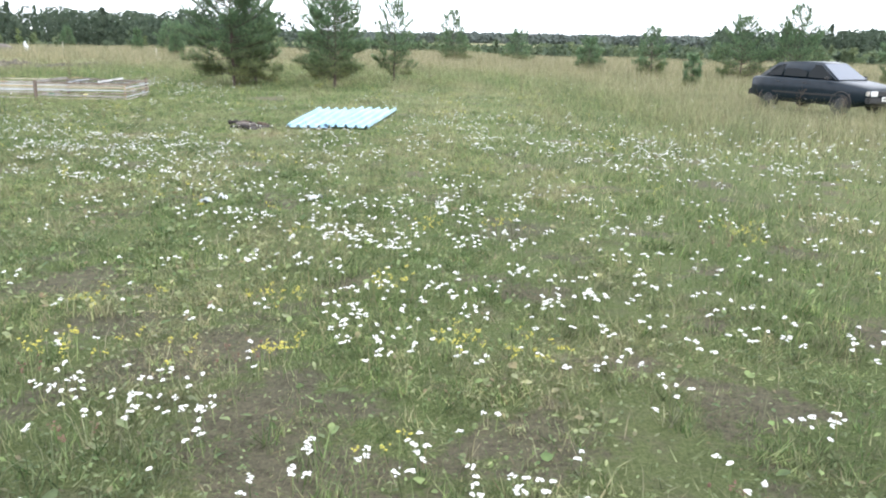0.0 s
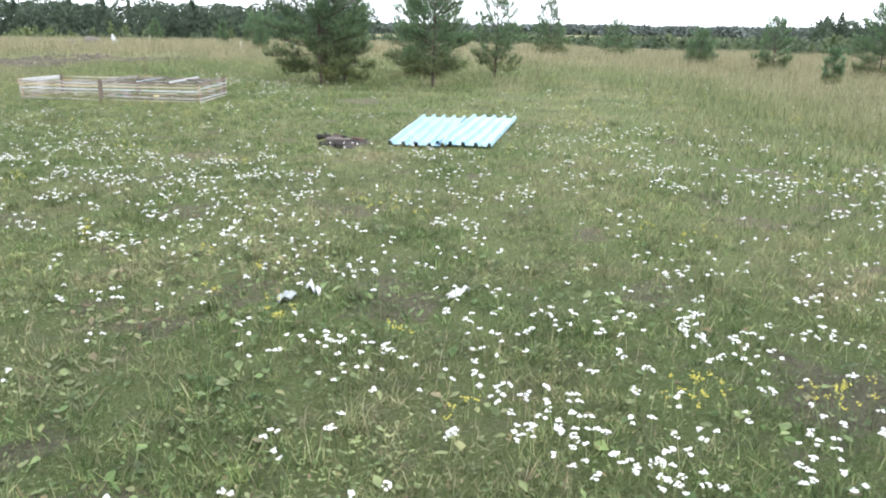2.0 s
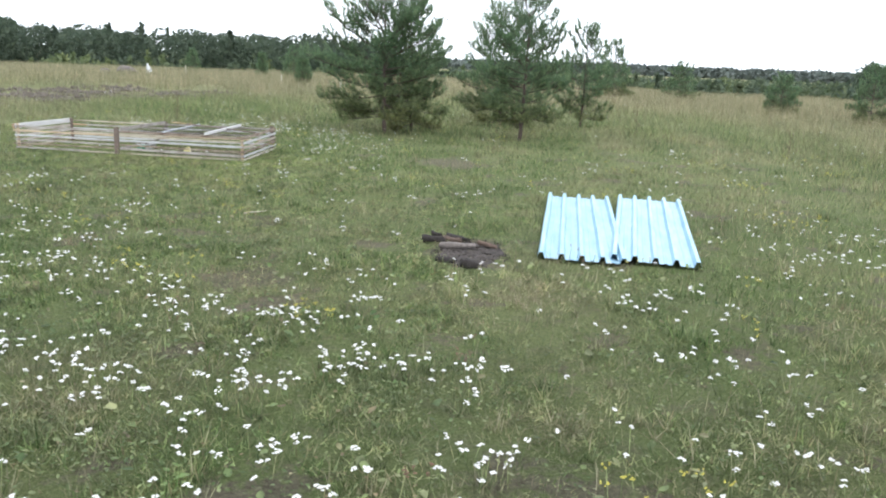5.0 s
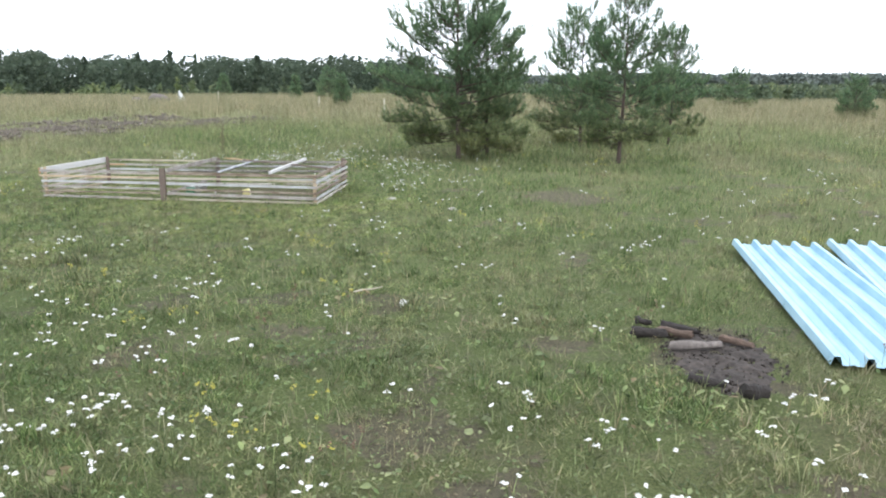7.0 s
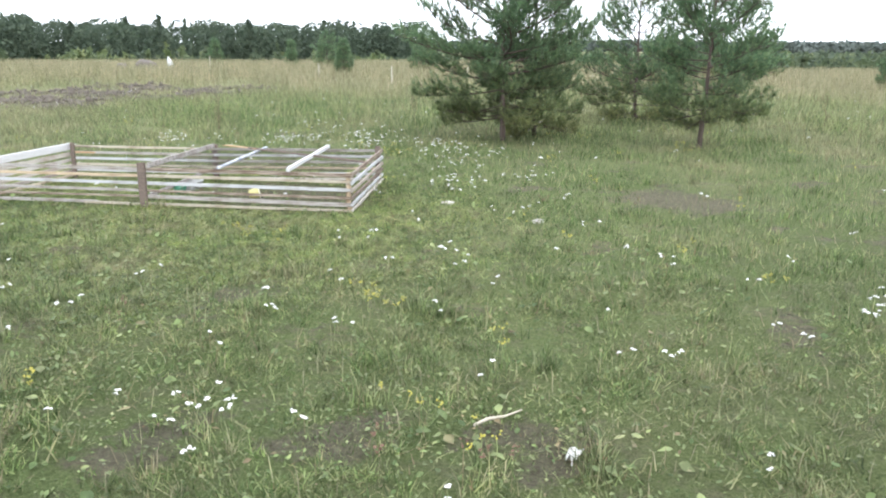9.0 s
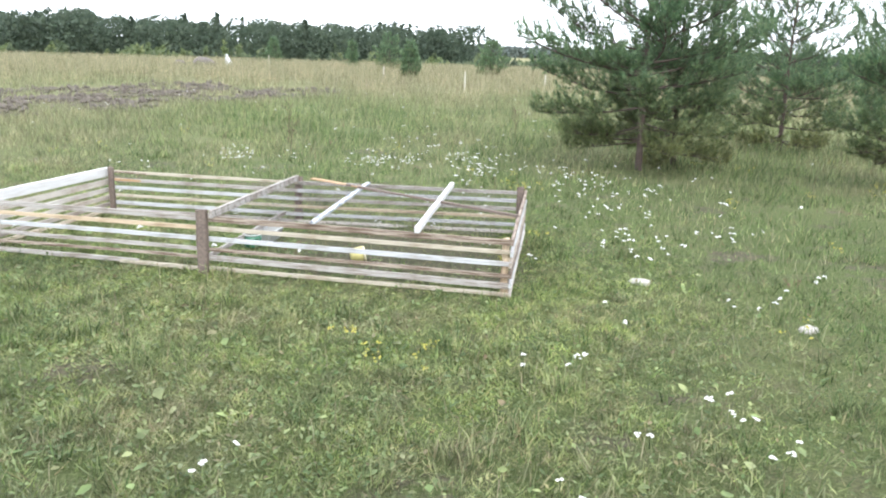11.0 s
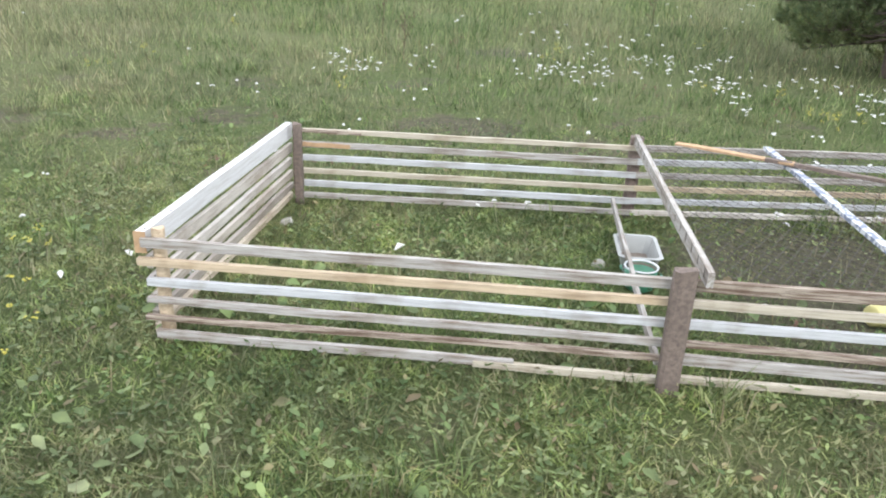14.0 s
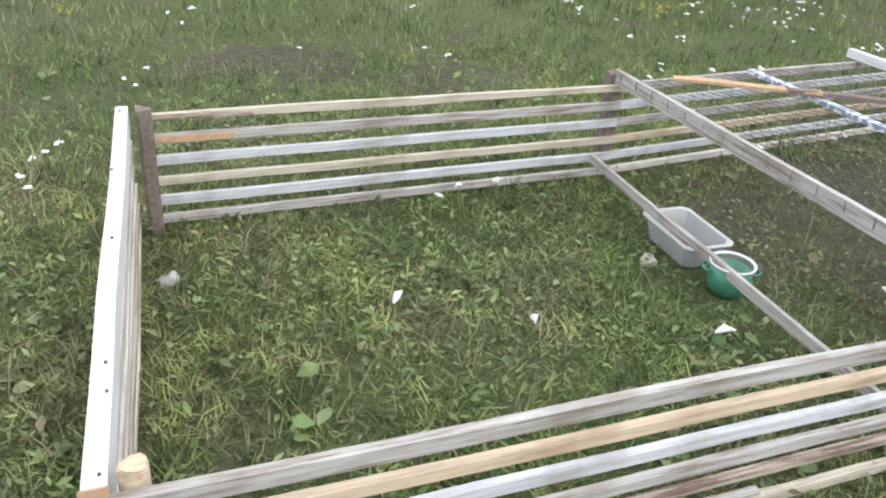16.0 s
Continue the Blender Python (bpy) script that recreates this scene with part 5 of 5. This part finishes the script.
x, y = scatter(620000, -5, 15, -19.5, 4.5, rng, lambda x, y: np.clip(1.05 - off_line(x, y) / 6, 0, 1) * (0.45 + 0.5 * waves(x, y, 14, 1.1)) * (1 - 0.6 * soil_at(x, y)))
weeds("broadleaf_weeds", x, y, 0.027, rng, "low clover, plantain and dandelion leaves", flat=0.55, small=True, slim=0.8)
x, y = scatter(130000, -4.5, 5, -5, 3.5, rng, lambda x, y: (1 - smooth01((np.hypot(x / 4.4, (y + 0.5) / 4.2) - 0.55) / 0.45)) * (0.5 + 0.45 * waves(x, y, 51, 0.6)) * (1 - 0.7 * soil_at(x, y)))
weeds("broadleaf_weeds", x, y, 0.030, rng, "small clover and plantain leaves in the turf", flat=0.5, small=True, slim=0.62)
x, y = scatter(120000, -5, 15, -19.5, 3, rng, lambda x, y: np.clip(1.05 - off_line(x, y) / 6, 0, 1) * np.clip(0.06 + 0.16 * np.clip(waves(x, y, 66, 0.8), 0, 1) + 0.30 * np.clip(waves(x, y, 15, 1.8), 0, 1) + 0.75 * np.exp(-((x + 3.0) / 1.1) ** 2 - ((y + 0.3) / 1.3) ** 2) * (0.5 + waves(x, y, 63, 0.5)) + 0.8 * np.exp(-((x - 7.4) / 1.2) ** 2 - ((y + 13.8) / 1.6) ** 2) * (0.5 + waves(x, y, 62, 0.5)) + 0.9 * np.exp(-((x - 7.9) / 1.9) ** 2 - ((y + 11.8) / 1.7) ** 2) * (0.5 + waves(x, y, 16, 0.6)), 0, 1))
weeds("broadleaf_weeds", x, y, 0.050, rng, "large round weed leaves among the grass", flat=0.6)

x, y = scatter(300000, -5, 15, -19.5, 3, rng, lambda x, y: np.clip(1.05 - off_line(x, y) / 6, 0, 1) * smooth01((soil_at(x, y) - 0.15) / 0.5) * 0.5)
weeds("leaf_litter", x, y, 0.020, rng, "small leaves and dry scraps on bare soil", rng.uniform(-0.3, 0.30, len(x)), 0.4, True)

# where the white flowers crowd
PATCH = [(9.4, -13.4, 1.3, 1.0), (10.8, -13.2, 1.3, 0.8), (5.8, -9.1, 1.5, 1.0), (8.45, -16.9, 0.75, 1.4), (9.7, -14.7, 1.2, 0.9), (10.8, -14.6, 1.1, 0.7), (8.6, -13.9, 0.8, 0.9), (10.4, -12.2, 1.0, 0.8), (6.4, -10.4, 1.2, 1.0), (7.3, -11.5, 0.9, 0.9),
         (6.4, -9.5, 1.2, 0.9), (0.6, -3.5, 0.5, 0.55), (2.2, -6.2, 1.2, 0.45), (0.4, 5.5, 1.1, 0.9), (1.4, 5.0, 1.0, 0.9), (2.5, 4.2, 0.8, 0.9), (-2.4, 5.0, 0.6, 0.6), (10.5, 3.3, 2.5, 0.4), (10.5, -5.0, 2.5, 0.45),
         (3.2, 1.8, 0.9, 0.45), (-0.2, 7.6, 1.5, 0.4), (12.5, -9.0, 2.5, 0.55), (8.0, -8.5, 1.8, 0.45), (3.2, -7.8, 1.5, 0.5), (11.6, -15.5, 1.2, 0.5)]

WIDE = [(12.6, -8.2, 2.2, 0.9), (15.2, -8.3, 2.4, 0.9), (10.4, -7.4, 1.8, 0.6)]


def flower_at(x, y):
    f = (0.055 + 0.16 * (1 - smooth01((y + 12) / 8))) * (1 + 0.35 * waves(x, y, 17, 3))
    for px, py, pr, ps in PATCH + WIDE:
        f = np.maximum(f, ps * np.exp(-((x - px) ** 2 + (y - py) ** 2) / pr ** 2))
    f = f * (1 - 0.85 * np.exp(-((x - 7.2) / 1.1) ** 2 - ((y + 13.9) / 1.5) ** 2))
    bare = np.exp(-(((x - 0.4) / 2.9) ** 2 + ((y + 0.9) / 2.6) ** 2) ** 2)
    return f * (1 - 0.93 * bare) * (0.25 + 1.5 * np.clip(waves(x, y, 18, 0.7) - 0.05, 0, 1)) * (1 - 0.7 * soil_at(x, y)) * (1 - plough_at(x, y))


def heads(name, x, y, high, florets, spread, size, mat, rng, label, dome=0.3):
    """Flat-topped heads of small florets on thin stalks."""
    n = len(x)
    z = ground_z(x, y)
    h = high * rng.uniform(0.55, 1.25, n)
    hx, hy = x + rng.normal(0, 0.02, n), y + rng.normal(0, 0.02, n)
    sp = spread * rng.uniform(0.55, 1.3, n)
    w = 0.0016
    stem = np.stack([np.stack([x - w, y, z], -1), np.stack([x + w, y, z], -1), np.stack([hx + w, hy, z + h], -1), np.stack([hx - w, hy, z + h], -1)], 1).reshape(-1, 3)
    sf = (np.array([[0, 1, 2], [0, 2, 3]])[None] + 4 * np.arange(n)[:, None, None]).reshape(-1, 3)
    tagged(new(name + "_stalks", mesh_of(name + "_stalks", stem, sf, grass_mat, [("dry", np.full(len(stem), 0.2))])), "thin green stalks of " + label.split(" heads")[0].split(" in ")[0], "stalks", kind="stuff")
    ra, aa = np.sqrt(rng.uniform(0, 1, (n, florets))), rng.uniform(0, 6.283, (n, florets))
    tilt = rng.normal(0, 0.25, (n, 1, 2))
    fx, fy = ra * np.cos(aa) * sp[:, None], ra * np.sin(aa) * sp[:, None]
    c = np.stack([hx[:, None] + fx, hy[:, None] + fy, (z + h)[:, None] - dome * ra ** 2 * sp[:, None] + fx * tilt[..., 0] + fy * tilt[..., 1] + rng.normal(0, 0.002, (n, florets))], -1).reshape(-1, 3)
    m = len(c)
    r = size * rng.uniform(0.7, 1.3, m)
    a0 = rng.uniform(0, 6.283, m)
    ring = [c + np.stack([r * np.cos(a0 + k * 1.2566), r * np.sin(a0 + k * 1.2566), rng.normal(-0.002, 0.0015, m)], -1) for k in range(5)]
    v = np.stack([c + np.array((0, 0, 0.003))] + ring, 1).reshape(-1, 3)
    f = (np.array([[0, 1 + k, 1 + (k + 1) % 5] for k in range(5)])[None] + 6 * np.arange(m)[:, None, None]).reshape(-1, 3)
    tagged(new(name, mesh_of(name, v, f, mat)), label, "flowers", kind="stuff")


x, y = scatter(44000, -5, 17, -19.5, 6.5, rng, lambda x, y: flower_at(x, y) * np.clip(1.2 - off_line(x, y) / 8, 0, 1))
near = rng.randint(1, 4, len(x))
x = np.repeat(x, near) + rng.normal(0, 0.028, near.sum())
y = np.repeat(y, near) + rng.normal(0, 0.028, near.sum())
heads("white_flowers", x, y, 0.115, 8, 0.0145, 0.0068, petal_mat, rng, "white yarrow heads scattered over the meadow")
x, y = scatter(60000, -16, 26, -14, 26, rng, lambda x, y: flower_at(x, y) * smooth01((off_line(x, y) - 3.5) / 3) * (0.36 + 0.5 * np.exp(-((x - 1.2) / 3) ** 2 - ((y - 5) / 2.2) ** 2) + 0.6 * np.exp(-((x - 13.5) / 3.5) ** 2 - ((y + 8) / 2.5) ** 2)) * np.clip(1.25 - off_line(x, y) / 24, 0, 1))
heads("white_flowers", x, y, tall_at(x, y) + 0.08, 5, 0.022, 0.013, petal_mat, rng, "white yarrow heads in the longer grass")
x, y = scatter(4200, -5, 15, -19, 8, rng, lambda x, y: np.clip(waves(x, y, 19, 1.6) - 0.30, 0, 1) * 0.55 * (1 - np.exp(-((x - 0.4) / 3.2) ** 2 - ((y + 0.8) / 3.0) ** 2)) * (np.hypot(x - 6.4, y + 5.4) > 0.95))
x = np.repeat(x, 4) + rng.normal(0, 0.05, 4 * len(x))
y = np.repeat(y, 4) + rng.normal(0, 0.05, len(x))
for px, py in ((10.5, -16.1), (10.1, -16.05), (8.15, -16.2), (9.2, -16.2), (10.43, -13.4), (9.9, -13.3), (9.0, -15.2), (9.7, -14.9)):
    x = np.append(x, rng.normal(px, 0.085, 15))
    y = np.append(y, rng.normal(py, 0.085, 15))
heads("yellow_flowers", x, y, 0.13, 7, 0.020, 0.0055, yellow_mat, rng, "yellow bedstraw and ragwort in small clumps", -1.2)

# sorrel gone to rust-brown seed
sx, sy = scatter(2600, -5, 15, -19, 9, rng, lambda x, y: np.clip(waves(x, y, 44, 2.2), 0, 1) * 0.35 * (1 - 0.7 * np.exp(-((x - 0.4) / 3.2) ** 2 - ((y + 0.8) / 3.0) ** 2)))
sx = np.repeat(sx, 5) + rng.normal(0, 0.06, 5 * len(sx))
sy = np.repeat(sy, 5) + rng.normal(0, 0.06, len(sx))
rust_mat = plain("rusty_seed", (0.17, 0.10, 0.065), 0.9, 0, 0.35, 80, 0)
heads("rusty_seed_heads", sx, sy, 0.14, 6, 0.012, 0.006, rust_mat, rng, "rust-brown seed heads of sorrel in loose clumps", -3.0)

# torn scraps, a peeled stick and a curled feather
film_mat = plain("grey_plastic_film", (0.36, 0.39, 0.40), 0.4, 0, 0.2, 20, 0.2)
peeled_mat = plain("peeled_stick", (0.46, 0.42, 0.33), 0.8, 0, 0.25, 40, 0.3)


def scrap(name, a, b, width, mat, seed, label):
    """A crumpled strip lying on the grass from a to b, with turned edges and a thickness."""
    rng = np.random.RandomState(seed)
    a, b = Vector((*a, 0)), Vector((*b, 0))
    along = b - a
    across = Vector((-along.y, along.x, 0)).normalized()
    bm = bmesh.new()
    n, m = 9, 5
    sheets = []
    ph = rng.uniform(0, 6.28, 3)
    for lift in (0.0, -0.004):
        grid = []
        for i in range(n + 1):
            u = i / n
            w = width * (0.55 + 0.45 * math.sin(math.pi * min(0.9, u + 0.12))) * (1 + 0.2 * math.sin(7 * u + ph[0]))
            row = []
            for j in range(m + 1):
                v = j / m - 0.5
                p = a + along * u + across * (v * w + 0.012 * math.sin(5 * u + ph[1]))
                z = float(ground_z(p.x, p.y)) + 0.038 + 0.016 * math.sin(9 * u + 5 * v + ph[2]) + 0.012 * math.cos(11 * v + 4 * u + ph[0]) - 0.05 * v * v + lift
                row.append(bm.verts.new((p.x, p.y, z)))
            grid.append(row)
        for p, q in zip(grid, grid[1:]):
            for k in range(m):
                bm.faces.new((p[k], p[k + 1], q[k + 1], q[k]) if lift == 0.0 else (p[k], q[k], q[k + 1], p[k + 1]))
        sheets.append(grid)
    ob = part(name, bm, mat, None, label, True)
    return tagged(ob, category="litter")


scrap("cloth_scrap", (7.765, -11.91), (7.855, -12.11), 0.058, cloth_mat, 1, "crumpled white cloth scrap lying in the grass")
scrap("paper_scrap", (8.68, -12.09), (8.76, -11.86), 0.048, cloth_mat, 2, "torn white paper strip lying among yarrow")
scrap("plastic_scrap", (7.63, -12.24), (7.735, -12.14), 0.095, film_mat, 3, "thin grey piece of plastic film in the grass")
sv, sf = [], []
z = float(ground_z(4.07, -4.47)) + 0.045
tube(sv, sf, [Vector((3.975, -4.545, z)), Vector((4.03, -4.495, z + 0.010)), Vector((4.10, -4.452, z + 0.008)), Vector((4.17, -4.395, z + 0.016))], [0.007, 0.0085, 0.006, 0.004], 7)
tagged(new("peeled_stick", mesh_of("peeled_stick", [tuple(p) for p in sv], sf, peeled_mat)), "short peeled pale stick lying on bare soil", "stick")
scrap("curled_feather", (4.375, -4.72), (4.42, -4.65), 0.034, petal_mat, 5, "large curled white feather lying beside bare soil")

# fallen feathers and scraps
fv, ff = [], []
for i, (px, py) in enumerate([(-2.35, 0.06), (-1.07, 0.63), (-0.2, 0.3), (0.5, 0.35), (-0.7, 0.45), (1.3, 0.5), (2.95, -0.53), (-2.6, -0.1)]):
    r = random.Random(i)
    a = r.uniform(0, 6.28)
    z = float(ground_z(px, py)) + 0.045
    d = Vector((math.cos(a), math.sin(a), 0.2)) * r.uniform(0.03, 0.06)
    tube(fv, ff, [Vector((px, py, z)), Vector((px, py, z)) + d * 0.4 + Vector((0, 0, 0.012)), Vector((px, py, z)) + d], [0.004, 0.014, 0.003], 5)
tagged(new("feathers", mesh_of("feathers", [tuple(p) for p in fv], ff, petal_mat)), "small white feathers caught in the grass", "feathers", kind="stuff")
